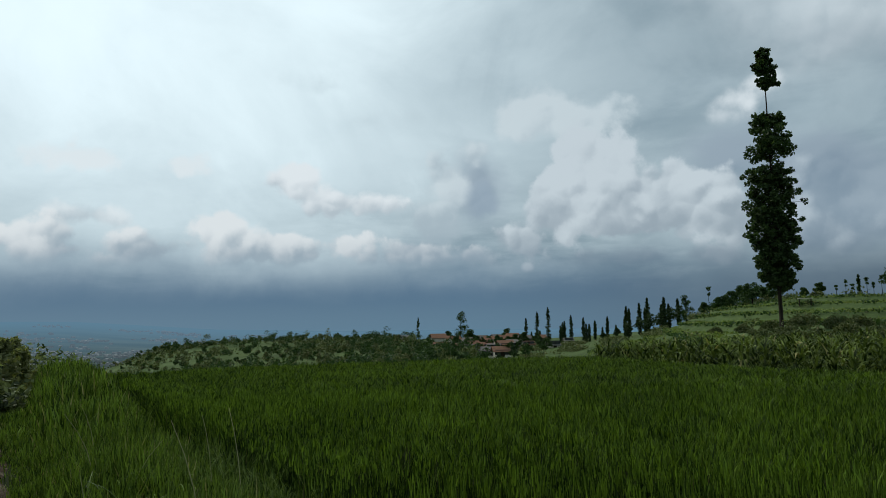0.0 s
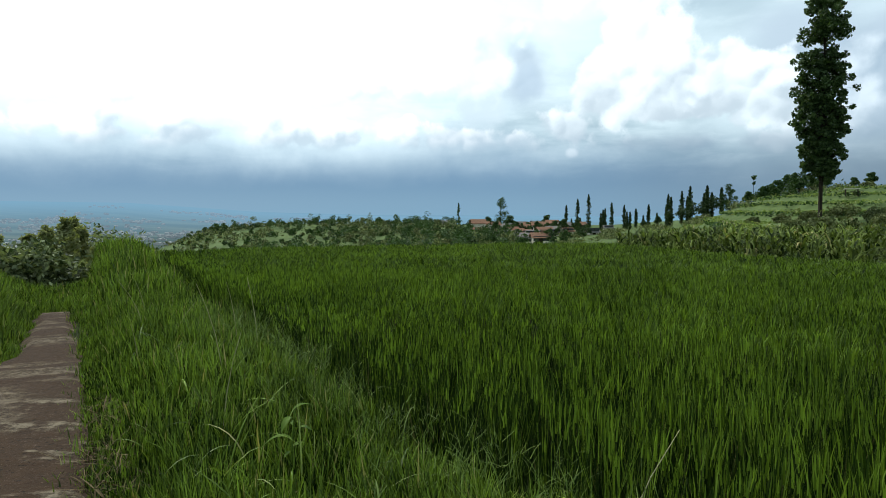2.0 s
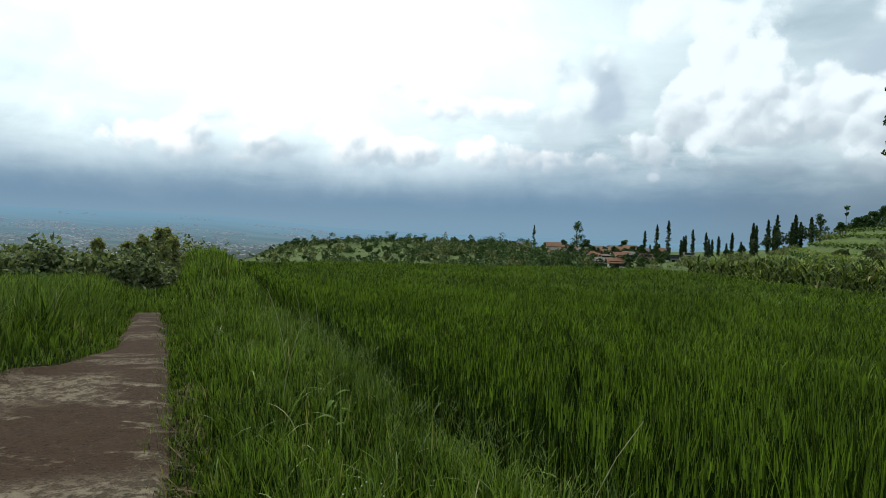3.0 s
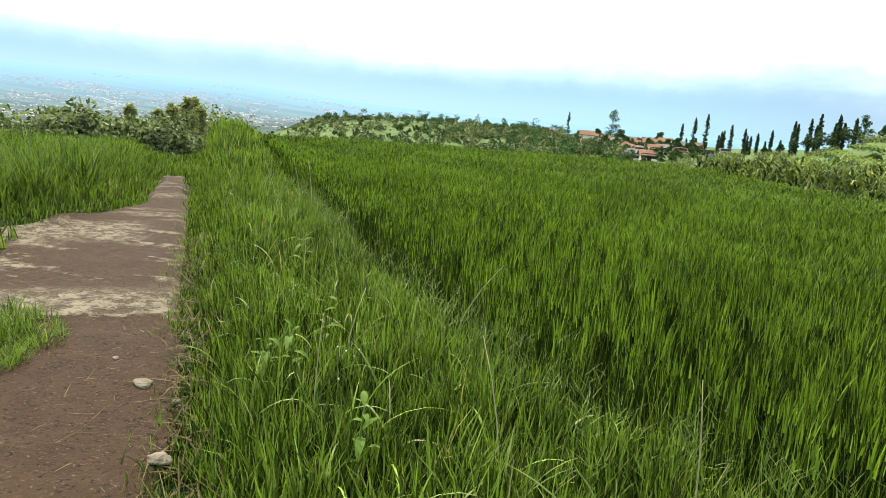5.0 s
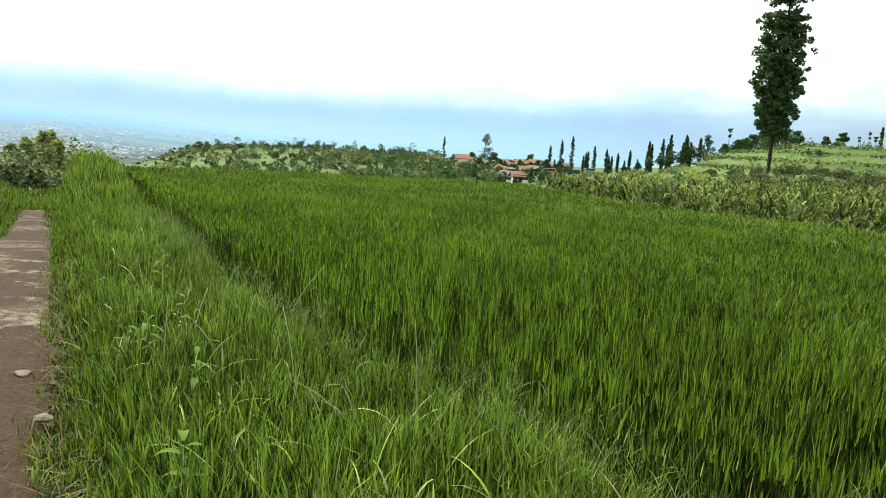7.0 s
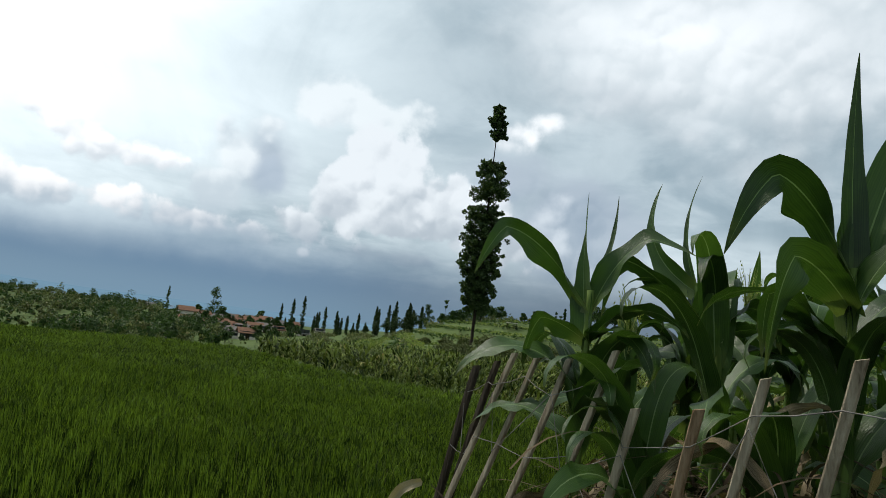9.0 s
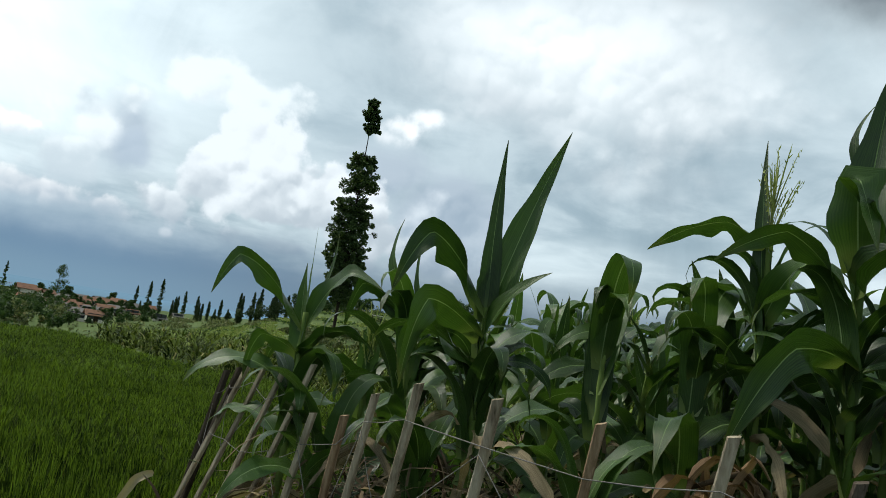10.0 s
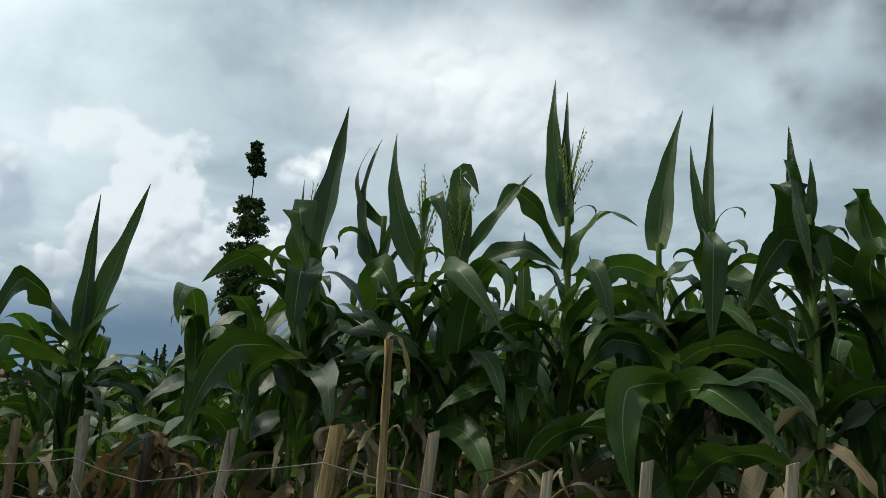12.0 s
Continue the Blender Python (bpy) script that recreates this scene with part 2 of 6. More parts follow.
TUFT = leaf_material("tuft_leaf", (0.010, 0.022, 0.003), (0.205, 0.300, 0.038), (0.3, 0.28, 0.12), through=0.2, grain=9, gloss=0.14, rough=0.55, power=1.25)
STRAW_PALE = leaf_material("pale_stalk", (0.22, 0.20, 0.10), (0.40, 0.36, 0.20), through=0.1, grain=12)
STRAW = leaf_material("straw", (0.045, 0.032, 0.015), (0.17, 0.13, 0.062), through=0.1, grain=12, gloss=0.08, rough=0.8)


def veined_material(name, dark, light, old, foot, stripe, rough, gloss, through):
    """A long grass-like leaf: parallel veins along it, blotches, ageing towards its tip and margins, pale at its foot."""
    m, k = material(name)
    rnd = k.add("ObjectInfo").outputs["Random"]
    tex = k.add("TexCoord")
    uv = k.add("SeparateXYZ", None, Vector=tex.outputs["UV"])
    across, along = uv.outputs[0], uv.outputs[1]
    fibre = k.noise(k.add("CombineXYZ", None, X=k.math("MULTIPLY", across, 9.0), Y=k.math("MULTIPLY", along, 1.6), Z=k.math("MULTIPLY", rnd, 40.0)), 2.0, 5, 0.65)
    veins = k.math("ADD", k.math("MULTIPLY", k.math("SINE", k.math("MULTIPLY", across, 58.0)), 0.07), fibre)
    blotch = k.noise(tex.outputs["Object"], 13.0, 4)
    f = k.math("ADD", k.math("MULTIPLY", rnd, 0.62), k.math("ADD", k.math("MULTIPLY", k.math("SUBTRACT", veins, 0.5), stripe), k.math("MULTIPLY", blotch, 0.35)), clamp=True)
    c = k.mix(f, dark, light)
    worn = k.math("ADD", k.math("ADD", k.math("POWER", along, 6.0), k.math("MULTIPLY", k.math("POWER", k.math("ABSOLUTE", across), 8.0), 0.5)), k.math("MULTIPLY", k.math("SUBTRACT", blotch, 0.62), 1.5))
    c = k.mix(k.math("MULTIPLY", k.step(worn, 0.25, 0.9), 0.7), c, old)
    c = k.mix(k.math("MULTIPLY", k.step(along, 0.16, 0.0), 0.8), c, foot)
    bump = k.add("Bump", None, Strength=0.35, Distance=0.004, Height=veins)
    p = k.add("BsdfPrincipled", None, Base_Color=c, Roughness=k.math("ADD", rough, k.math("MULTIPLY", k.math("SUBTRACT", blotch, 0.5), 0.35)), Normal=bump.outputs[0])
    p.inputs["Specular IOR Level"].default_value = gloss
    t = k.add("BsdfTranslucent", None, Color=k.mix(1.0, c, (1.25, 1.35, 0.6), "MULTIPLY"))
    k.add("OutputMaterial", None, Surface=k.add("MixShader", None, i0=through, i1=p.outputs[0], i2=t.outputs[0]).outputs[0])
    return m


MAIZE = veined_material("maize_leaf", (0.006, 0.021, 0.004), (0.070, 0.142, 0.026), (0.095, 0.105, 0.035), (0.16, 0.215, 0.065), 0.8, 0.40, 0.38, 0.28)
RIB = leaf_material("maize_midrib", (0.12, 0.19, 0.075), (0.22, 0.30, 0.14), through=0.2, island=False, grain=30)
STALK = leaf_material("maize_stalk", (0.065, 0.115, 0.022), (0.17, 0.24, 0.06), through=0.05, island=False, grain=18)
TASSEL = leaf_material("maize_tassel", (0.24, 0.30, 0.09), (0.36, 0.38, 0.14), through=0.2, grain=20)
DRY = veined_material("dry_maize_leaf", (0.050, 0.036, 0.021), (0.36, 0.295, 0.18), (0.13, 0.075, 0.038), (0.24, 0.18, 0.09), 1.5, 0.75, 0.12, 0.12)
CROP = leaf_material("crop_leaf", (0.007, 0.018, 0.003), (0.240, 0.300, 0.075), (0.32, 0.28, 0.12), power=1.7, through=0.2, grain=3, gloss=0.06, rough=0.65)
TALL_LEAF = leaf_material("tall_tree_leaf", (0.012, 0.028, 0.009), (0.090, 0.132, 0.046), through=0.25, patch=0.2, grain=2, gloss=0.15, rough=0.6)
TREE_LEAF = leaf_material("tree_leaf", (0.012, 0.032, 0.008), (0.075, 0.125, 0.036), through=0.2, patch=0.2, grain=2, gloss=0.15, rough=0.6)
DARK_LEAF = leaf_material("cypress_leaf", (0.012, 0.028, 0.010), (0.070, 0.100, 0.040), through=0.15, patch=0.2, grain=2)
SCRUB = leaf_material("scrub_leaf", (0.030, 0.048, 0.016), (0.200, 0.215, 0.095), (0.26, 0.23, 0.13), through=0.2, grain=0.4)
BUSH_LEAF = leaf_material("bush_leaf", (0.012, 0.026, 0.008), (0.30, 0.335, 0.175), power=1.4, through=0.25, patch=0.2, grain=2, gloss=0.12, rough=0.65)
YOUNG_LEAF = leaf_material("young_tree_leaf", (0.075, 0.092, 0.034), (0.300, 0.300, 0.140), through=0.35, patch=0.2, grain=2, gloss=0.1, rough=0.65)
WEED = leaf_material("weed_leaf", (0.045, 0.085, 0.012), (0.115, 0.175, 0.03), through=0.2, grain=30, gloss=0.06, rough=0.7)
BARK = rough_material("bark", [(0.3, (0.014, 0.011, 0.008)), (0.7, (0.045, 0.036, 0.027))], 3.0, stretch=(1, 1, 0.25))
STAKE = rough_material("weathered_stake", [(0.33, (0.075, 0.058, 0.036)), (0.42, (0.25, 0.20, 0.135)), (0.53, (0.38, 0.32, 0.225)), (0.66, (0.52, 0.45, 0.33))], 18.0, rough=0.85, bump=1.0, fine=7, stretch=(1, 1, 0.07))
STAKE_NEW = rough_material("fresh_stake", [(0.34, (0.14, 0.088, 0.036)), (0.45, (0.36, 0.25, 0.115)), (0.55, (0.47, 0.345, 0.175)), (0.68, (0.55, 0.43, 0.25))], 18.0, rough=0.85, bump=1.0, fine=7, stretch=(1, 1, 0.07))
STAKE_BROWN = rough_material("brown_stake", [(0.34, (0.06, 0.036, 0.018)), (0.44, (0.19, 0.125, 0.07)), (0.54, (0.29, 0.20, 0.12)), (0.66, (0.38, 0.28, 0.18))], 18.0, rough=0.85, bump=1.0, fine=7, stretch=(1, 1, 0.07))
STAKE_OLD = rough_material("dark_stake", [(0.36, (0.014, 0.011, 0.008)), (0.5, (0.055, 0.044, 0.032)), (0.68, (0.13, 0.105, 0.08))], 18.0, rough=0.85, bump=1.0, fine=7, stretch=(1, 1, 0.07))
TWINE = rough_material("twine", [(0.3, (0.13, 0.12, 0.105)), (0.7, (0.30, 0.28, 0.25))], 30.0)
PEBBLE = rough_material("pale_stone", [(0.3, (0.10, 0.08, 0.055)), (0.7, (0.24, 0.205, 0.15))], 14.0, bump=0.6)
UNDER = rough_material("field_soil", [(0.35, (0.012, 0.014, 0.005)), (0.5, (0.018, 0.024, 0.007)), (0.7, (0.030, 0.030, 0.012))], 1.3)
MEADOW = rough_material("meadow", [(0.3, (0.036, 0.058, 0.018)), (0.46, (0.070, 0.100, 0.034)), (0.60, (0.100, 0.138, 0.048)), (0.78, (0.15, 0.15, 0.075))], 0.06, fine=16, bump=0.2)
WALL = rough_material("house_wall", [(0.3, (0.50, 0.45, 0.37)), (0.7, (0.76, 0.70, 0.60))], 0.6, bump=0.1)
TILE = rough_material("clay_roof", [(0.3, (0.12, 0.065, 0.045)), (0.7, (0.30, 0.17, 0.11))], 1.2, bump=0.4, stretch=(1, 5, 1))
TILE_GREY = rough_material("grey_roof", [(0.3, (0.11, 0.10, 0.09)), (0.7, (0.23, 0.21, 0.19))], 1.2, bump=0.4, stretch=(1, 5, 1))
PANE = rough_material("dark_window", [(0.3, (0.03, 0.035, 0.04)), (0.7, (0.06, 0.065, 0.07))], 2.0, rough=0.2, bump=0.0)


def path_material():
    """Trodden brown earth with pale worn rock showing in bands across it."""
    m, k = material("path_earth")
    pos = k.add("TexCoord").outputs["Object"]
    flat = k.add("Mapping", None, Vector=pos, Rotation=(0, 0, radians(-28)), Scale=(0.55, 1.9, 1.0))
    a, b, c = k.noise(flat, 1.25, 7, 0.6, 0.4), k.noise(pos, 9, 8, 0.6), k.noise(pos, 60, 5, 0.6)
    earth = k.mix(b, (0.019, 0.0108, 0.0056), (0.064, 0.036, 0.0185))
    earth = k.mix(k.step(c, 0.58, 0.70), earth, (0.105, 0.074, 0.053))
    crumb = k.noise(pos, 34, 4, 0.7)
    earth = k.mix(k.step(crumb, 0.44, 0.36), earth, (0.014, 0.009, 0.006))
    along = k.add("VectorMath", {"operation": "DOT_PRODUCT"}, i0=pos, i1=(-0.519, 0.855, 0)).outputs["Value"]
    across = k.add("VectorMath", {"operation": "DOT_PRODUCT"}, i0=pos, i1=(0.855, 0.519, 0)).outputs["Value"]
    rag = k.math("ADD", along, k.math("MULTIPLY", k.math("SUBTRACT", a, 0.5), 1.6))

    def stretch_of(v, s0, s1, s2, s3):
        return k.math("MULTIPLY", k.step(v, s0, s1), k.math("SUBTRACT", 1.0, k.step(v, s2, s3)))

    slab = stretch_of(k.math("ADD", along, k.math("MULTIPLY", k.math("SUBTRACT", b, 0.5), 0.3)), 1.92, 2.0, 2.35, 2.7)
    worn = k.math("MULTIPLY", stretch_of(rag, 3.9, 4.3, 5.0, 5.4), k.math("SUBTRACT", 1.0, k.step(k.math("ADD", across, k.math("MULTIPLY", a, 0.8)), -0.25, 0.1)))
    small = k.math("MULTIPLY", k.step(k.math("ADD", a, k.math("MULTIPLY", b, 0.3)), 0.66, 0.76), stretch_of(along, 1.9, 2.2, 4.6, 5.4))
    bars = k.noise(k.add("CombineXYZ", None, X=k.math("MULTIPLY", along, 3.2), Y=k.math("MULTIPLY", across, 0.8), Z=2.0), 1.4, 4, 0.5)
    ripple = k.math("MULTIPLY", k.math("MULTIPLY", k.step(bars, 0.48, 0.62), k.step(along, 4.6, 5.8)), 0.6)
    pale = k.math("MAXIMUM", k.math("MAXIMUM", slab, worn), k.math("MAXIMUM", small, ripple))
    pale = k.math("MULTIPLY", pale, k.math("ADD", 0.2, k.math("MULTIPLY", k.step(k.math("ADD", k.math("MULTIPLY", b, 0.6), k.math("MULTIPLY", crumb, 0.4)), 0.43, 0.57), 0.85)))
    col = k.mix(pale, earth, k.mix(c, (0.150, 0.117, 0.078), (0.255, 0.210, 0.148)))
    h = k.math("ADD", k.math("MULTIPLY", b, 0.6), k.math("ADD", k.math("MULTIPLY", c, 0.25), k.math("MULTIPLY", pale, 0.5)))
    bp = k.add("Bump", None, Strength=0.9, Distance=0.03, Height=k.math("ADD", h, k.math("MULTIPLY", crumb, 0.4)))
    p = k.add("BsdfPrincipled", None, Base_Color=col, Roughness=0.9, Normal=bp.outputs[0])
    p.inputs["Specular IOR Level"].default_value = 0.1
    k.add("OutputMaterial", None, Surface=p.outputs[0])
    return m


PATH_EARTH = path_material()


def distance_material(name, low, high, scale, near_haze, far_haze, most):
    """Far plain backdrop, kilometres off and below; haze painted as emission growing with distance."""
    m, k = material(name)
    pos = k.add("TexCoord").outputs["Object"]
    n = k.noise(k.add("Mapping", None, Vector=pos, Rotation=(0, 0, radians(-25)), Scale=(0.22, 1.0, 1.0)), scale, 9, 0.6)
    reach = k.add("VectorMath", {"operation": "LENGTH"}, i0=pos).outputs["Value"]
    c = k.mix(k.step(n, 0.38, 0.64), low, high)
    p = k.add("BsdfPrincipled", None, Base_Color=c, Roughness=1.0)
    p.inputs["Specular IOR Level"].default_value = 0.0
    e = k.add("Emission", None, Color=k.mix(k.step(reach, 1500, 4700), near_haze, far_haze), Strength=1.0)
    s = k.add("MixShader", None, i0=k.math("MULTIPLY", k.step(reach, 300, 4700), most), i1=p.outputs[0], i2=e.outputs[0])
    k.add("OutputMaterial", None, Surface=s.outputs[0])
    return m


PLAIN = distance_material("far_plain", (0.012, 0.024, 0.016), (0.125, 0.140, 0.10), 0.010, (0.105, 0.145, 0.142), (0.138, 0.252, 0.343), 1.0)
# the town's blocks emit the same painted haze
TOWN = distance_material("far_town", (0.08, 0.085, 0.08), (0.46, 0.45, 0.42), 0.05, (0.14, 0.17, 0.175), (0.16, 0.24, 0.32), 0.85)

# ------------------------------------------------------------------ mesh helpers
rng = np.random.default_rng(7)


def part(name, data, mat, parent=None, label="", at=None):
    """One mesh object, under a thing or part when parent is given."""
    if isinstance(data, bmesh.types.BMesh):
        me = bpy.data.meshes.new(name)
        data.to_mesh(me)
        data.free()
    else:
        me = data
    for one in mat if isinstance(mat, (list, tuple)) else [mat]:
        if one and one.name not in me.materials:
            me.materials.append(one)
    ob = new(name, me)
    if parent:
        ob.parent = parent
    if at is not None:
        ob.matrix_basis = at
    if label:
        ob["label"] = label
    return ob


def thing(name, label, category, at=None, group="", kind=""):
    ob = new(name)
    ob.empty_display_size = 0.2
    if at is not None:
        ob.matrix_basis = at
    return tagged(ob, label, category, group, kind)


def quads(name, verts, faces, smooth=True, slots=None, uv=None):
    """A mesh from arrays of vertices and four-cornered faces; uv gives each vertex a place on the leaf, across and along."""
    verts, faces = np.asarray(verts, np.float32).reshape(-1, 3), np.asarray(faces, np.int32).reshape(-1, 4)
    me = bpy.data.meshes.new(name)
    me.vertices.add(len(verts))
    me.vertices.foreach_set("co", verts.ravel())
    me.loops.add(faces.size)
    me.loops.foreach_set("vertex_index", faces.ravel())
    me.polygons.add(len(faces))
    me.polygons.foreach_set("loop_start", np.arange(0, faces.size, 4, dtype=np.int32))
    if slots is not None:
        me.polygons.foreach_set("material_index", np.asarray(slots, np.int32))
    me.polygons.foreach_set("use_smooth", np.full(len(faces), smooth))
    if uv is not None:
        me.uv_layers.new(name="leaf").data.foreach_set("uv", np.asarray(uv, np.float32)[np.asarray(faces).ravel()].ravel())
    me.update(calc_edges=True)
    return me


def blades(roots, height, width, turn, lean, bend, segs):
    """Grass blades: each a tapering strip that leans and bends over. Arrays of one length, lean and bend in radians."""
    n = len(roots)
    out = np.zeros((n, segs + 1, 2, 3))
    dirv = np.stack([np.cos(turn), np.sin(turn), np.zeros(n)], 1)
    twist = turn + np.pi / 2 + rng.normal(0, 0.5, n)
    side = np.stack([np.cos(twist), np.sin(twist), np.zeros(n)], 1)
    p = np.array(roots, float)
    for i in range(segs + 1):
        f = i / segs
        w = width * (1.0 - f ** 3.2) * 0.5 + 0.0004
        out[:, i, 0], out[:, i, 1] = p - side * w[:, None], p + side * w[:, None]
        a = lean + bend * f
        p = p + (dirv * np.sin(a)[:, None] + np.array([0, 0, 1.0]) * np.cos(a)[:, None]) * (height / segs)[:, None]
    base = (np.arange(n) * (segs + 1) * 2)[:, None]
    rows = np.arange(segs)[None] * 2
    f = np.stack([base + rows, base + rows + 1, base + rows + 3, base + rows + 2], 2)
    return out.reshape(-1, 3), f.reshape(-1, 4)


def join(pieces):
    vs, fs, o = [], [], 0
    for v, f in pieces:
        vs.append(v), fs.append(np.asarray(f) + o)
        o += len(v)
    return np.concatenate(vs), np.concatenate(fs)


def leaf_quads(centres, size, flat=0.0, long=1.6):
    """Loose leaves: one pointed four-cornered leaf at each centre, turned at random."""
    n = len(centres)
    a = rng.normal(size=(n, 3))
    a[:, 2] *= 1.0 - flat
    a /= np.linalg.norm(a, axis=1)[:, None]
    b = np.cross(a, rng.normal(size=(n, 3)))
    b /= np.linalg.norm(b, axis=1)[:, None]
    s = (np.broadcast_to(size, n) * rng.uniform(0.7, 1.3, n))[:, None]
    c = np.asarray(centres)
    v = np.stack([c - a * s * long * 0.5, c + b * s * 0.5 - a * s * 0.1, c + a * s * long * 0.5, c - b * s * 0.5 - a * s * 0.1], 1)
    return v.reshape(-1, 3), np.arange(4 * n).reshape(-1, 4)


def tube(points, radii, sides=8):
    """A round bar along points, closed at its ends, as quads."""
    pts = [Vector(p) for p in points]
    vs, fs = [], []
    for i, p in enumerate(pts):
        ahead = (pts[min(i + 1, len(pts) - 1)] - pts[max(i - 1, 0)]).normalized()
        x = ahead.cross(Vector((0.3, 0.9, 0.1))).normalized()
        y = ahead.cross(x)
        for j in range(sides):
            t = 2 * math.pi * j / sides
            vs.append(p + (x * math.cos(t) + y * math.sin(t)) * radii[i])
    m = len(pts)
    for i in range(m - 1):
        for j in range(sides):
            q = (j + 1) % sides
            fs.append((i * sides + j, i * sides + q, (i + 1) * sides + q, (i + 1) * sides + j))
    for end, o in ((pts[0], 0), (pts[-1], (m - 1) * sides)):
        c = len(vs)
        vs.append(end)
        for j in range(0, sides, 2):
            fs.append((c, o + j, o + (j + 1) % sides, o + (j + 2) % sides))
    return np.array([tuple(v) for v in vs]), np.array(fs)


# ------------------------------------------------------------------ lie of the land
DX, DY, NX, NY = -0.519, 0.855, 0.855, 0.519      # along the path (back), and to its field side


def su(x, y):
    return DX * x + DY * y, NX * x + NY * y


def xy(s, u):
    return DX * s + NX * u, DY * s + NY * u


R_KEYS = np.array([24, 40, 70, 110, 160, 240, 320, 420])
AZ_KEYS = np.array([-60, -40, -27, -22, -16, -5, 3, 11, 17, 22, 28, 60])
LAND = np.array([
    [-3.5, -7, -12, -18, -24, -34, -42, -50], [-3.0, -6, -11, -16, -22, -30, -36, -46], [-2.2, -5, -9.2, -12.4, -14.6, -16.5, -17, -26],
    [-1.8, -4, -7, -8.6, -9, -8.2, -6.6, -12], [-1.3, -3.5, -6, -7.6, -7.6, -6.2, -4.0, -8], [-1.0, -3, -5.4, -7.2, -7.6, -6.2, -4.0, -8],
    [-0.8, -2.5, -4.6, -6.2, -7.0, -6.4, -5.6, -10], [-0.4, -1.4, -2.6, -3.8, -4.8, -5.0, -4.6, -10], [-0.25, -0.4, -0.7, -0.9, -1.1, -1.4, -2.0, -7],
    [-0.2, -0.1, 0.6, 3.2, 4.3, 3.0, 1.5, -4], [-0.2, 0.1, 1.2, 4.8, 5.8, 4.0, 2.0, -3], [0.2, 0.4, 1.4, 4.0, 6.0, 6.0, 6.0, 4.0]])


def smooth(v, a, b):
    t = np.clip((v - a) / (b - a), 0, 1)
    return t * t * (3 - 2 * t)


def land_far(x, y):
    r, az = np.hypot(x, y), np.degrees(np.arctan2(x, y))
    az = np.where(az > 120, 240 - az, np.where(az < -120, -240 - az, az))
    az = np.clip(az, -60, 60)
    cols = np.stack([np.interp(az, AZ_KEYS, LAND[:, i]) for i in range(len(R_KEYS))], -1)
    lr, kr = np.log(np.clip(r, 24, 420)), np.log(R_KEYS)
    j = np.clip(np.searchsorted(kr, lr) - 1, 0, len(kr) - 2)
    f = (lr - kr[j]) / (kr[j + 1] - kr[j])
    f = f * f * (3 - 2 * f) * 0.5 + f * 0.5
    a, b = np.take_along_axis(cols, j[..., None], -1)[..., 0], np.take_along_axis(cols, j[..., None] + 1, -1)[..., 0]
    z = a + (b - a) * f
    # terraces on the knoll
    stepped = np.floor(z / 1.1) * 1.1 + 1.1 * smooth(z / 1.1 - np.floor(z / 1.1), 0.65, 1.0)
    z = z + (stepped - z) * 0.9 * smooth(az, 12, 18) * smooth(r, 55, 75) * (1 - smooth(r, 170, 240))
    # the wide plain, rising again towards the far mountain foot
    rim = np.interp(az, [-60, -28, -18, -8, 12, 60], [90, 62, 0, -24, -30, 20])
    plain = np.interp(r, [420, 700, 1200, 2000, 3000, 4800], [-34, -62, -84, -98, -88, 0]) + rim * smooth(r, 2400, 4800)
    return z + (plain - z) * smooth(r, 380, 800)


def path_level(s):
    return np.interp(s, [-14, -7.3, -4.0, -1.0, 0.5, 9.0, 10.2, 13.2, 14.5, 18.0], [1.05, 0.62, 0.30, 0.15, 0.10, 0.08, 0.06, 0.10, -0.25, -1.6])


def rice_edge(s):
    """How far out from the path the grass bank meets the rice."""
    return np.interp(s, [-4, -1.8, -0.8, 0.15, 1.2, 2.5, 5.0, 19.0], [1.88, 1.88, 1.82, 1.58, 1.47, 1.42, 1.38, 1.40])


def land(x, y):
    x, y = np.asarray(x, float), np.asarray(y, float)
    s, u = su(x, y)
    z = path_level(s)
    z = z + (np.maximum(z, 0.06) - z) * smooth(u, -0.1, 0.35) * (1 - smooth(s, 18.5, 20.0))
    crest = smooth(u, 0.02, 0.55) * (1 - smooth(u - rice_edge(s), -0.12, 0.05))
    z = z + (0.18 + 0.30 * smooth(s, 9.5, 15.5)) * crest * (1 - smooth(s, 18.5, 20.0))          # grass bank, rising to a hump at its end
    left = smooth(-u, 0.5 + 0.9 * (1 - smooth(s, 4.4, 6.6)), 1.3 + 0.8 * (1 - smooth(s, 4.4, 6.6))) * smooth(s, 3.6, 5.2)
    z = z + 0.22 * left - 0.05 * smooth(-u, 0.0, 0.3) * (1 - smooth(-u, 0.6, 1.2))
    z = z - 0.30 * smooth(-u, 3.0, 9.0) * (1 + smooth(s, 0, 8))
    paddy = smooth(u - rice_edge(s), -0.08, 0.14)
    zp = -0.06 + 0.0 * s
    z = z * (1 - paddy) + zp * paddy
    field = smooth(-s, 2.6, 3.3) * smooth(u, 1.15, 2.0)
    z = z * (1 - field) + (0.62 + 0.12 * np.clip(u - 1.7, 0, 6) + 0.04 * np.clip(-s - 3, 0, 8)) * field
    bank = smooth(s, 16.5, 20) * (1 - smooth(s, 20, 34))
    z = z - 0.5 * bank * smooth(u, -1, 2)
    r = np.hypot(x, y)
    f = smooth(r, 17, 30)
    return z * (1 - f) + land_far(x, y) * f


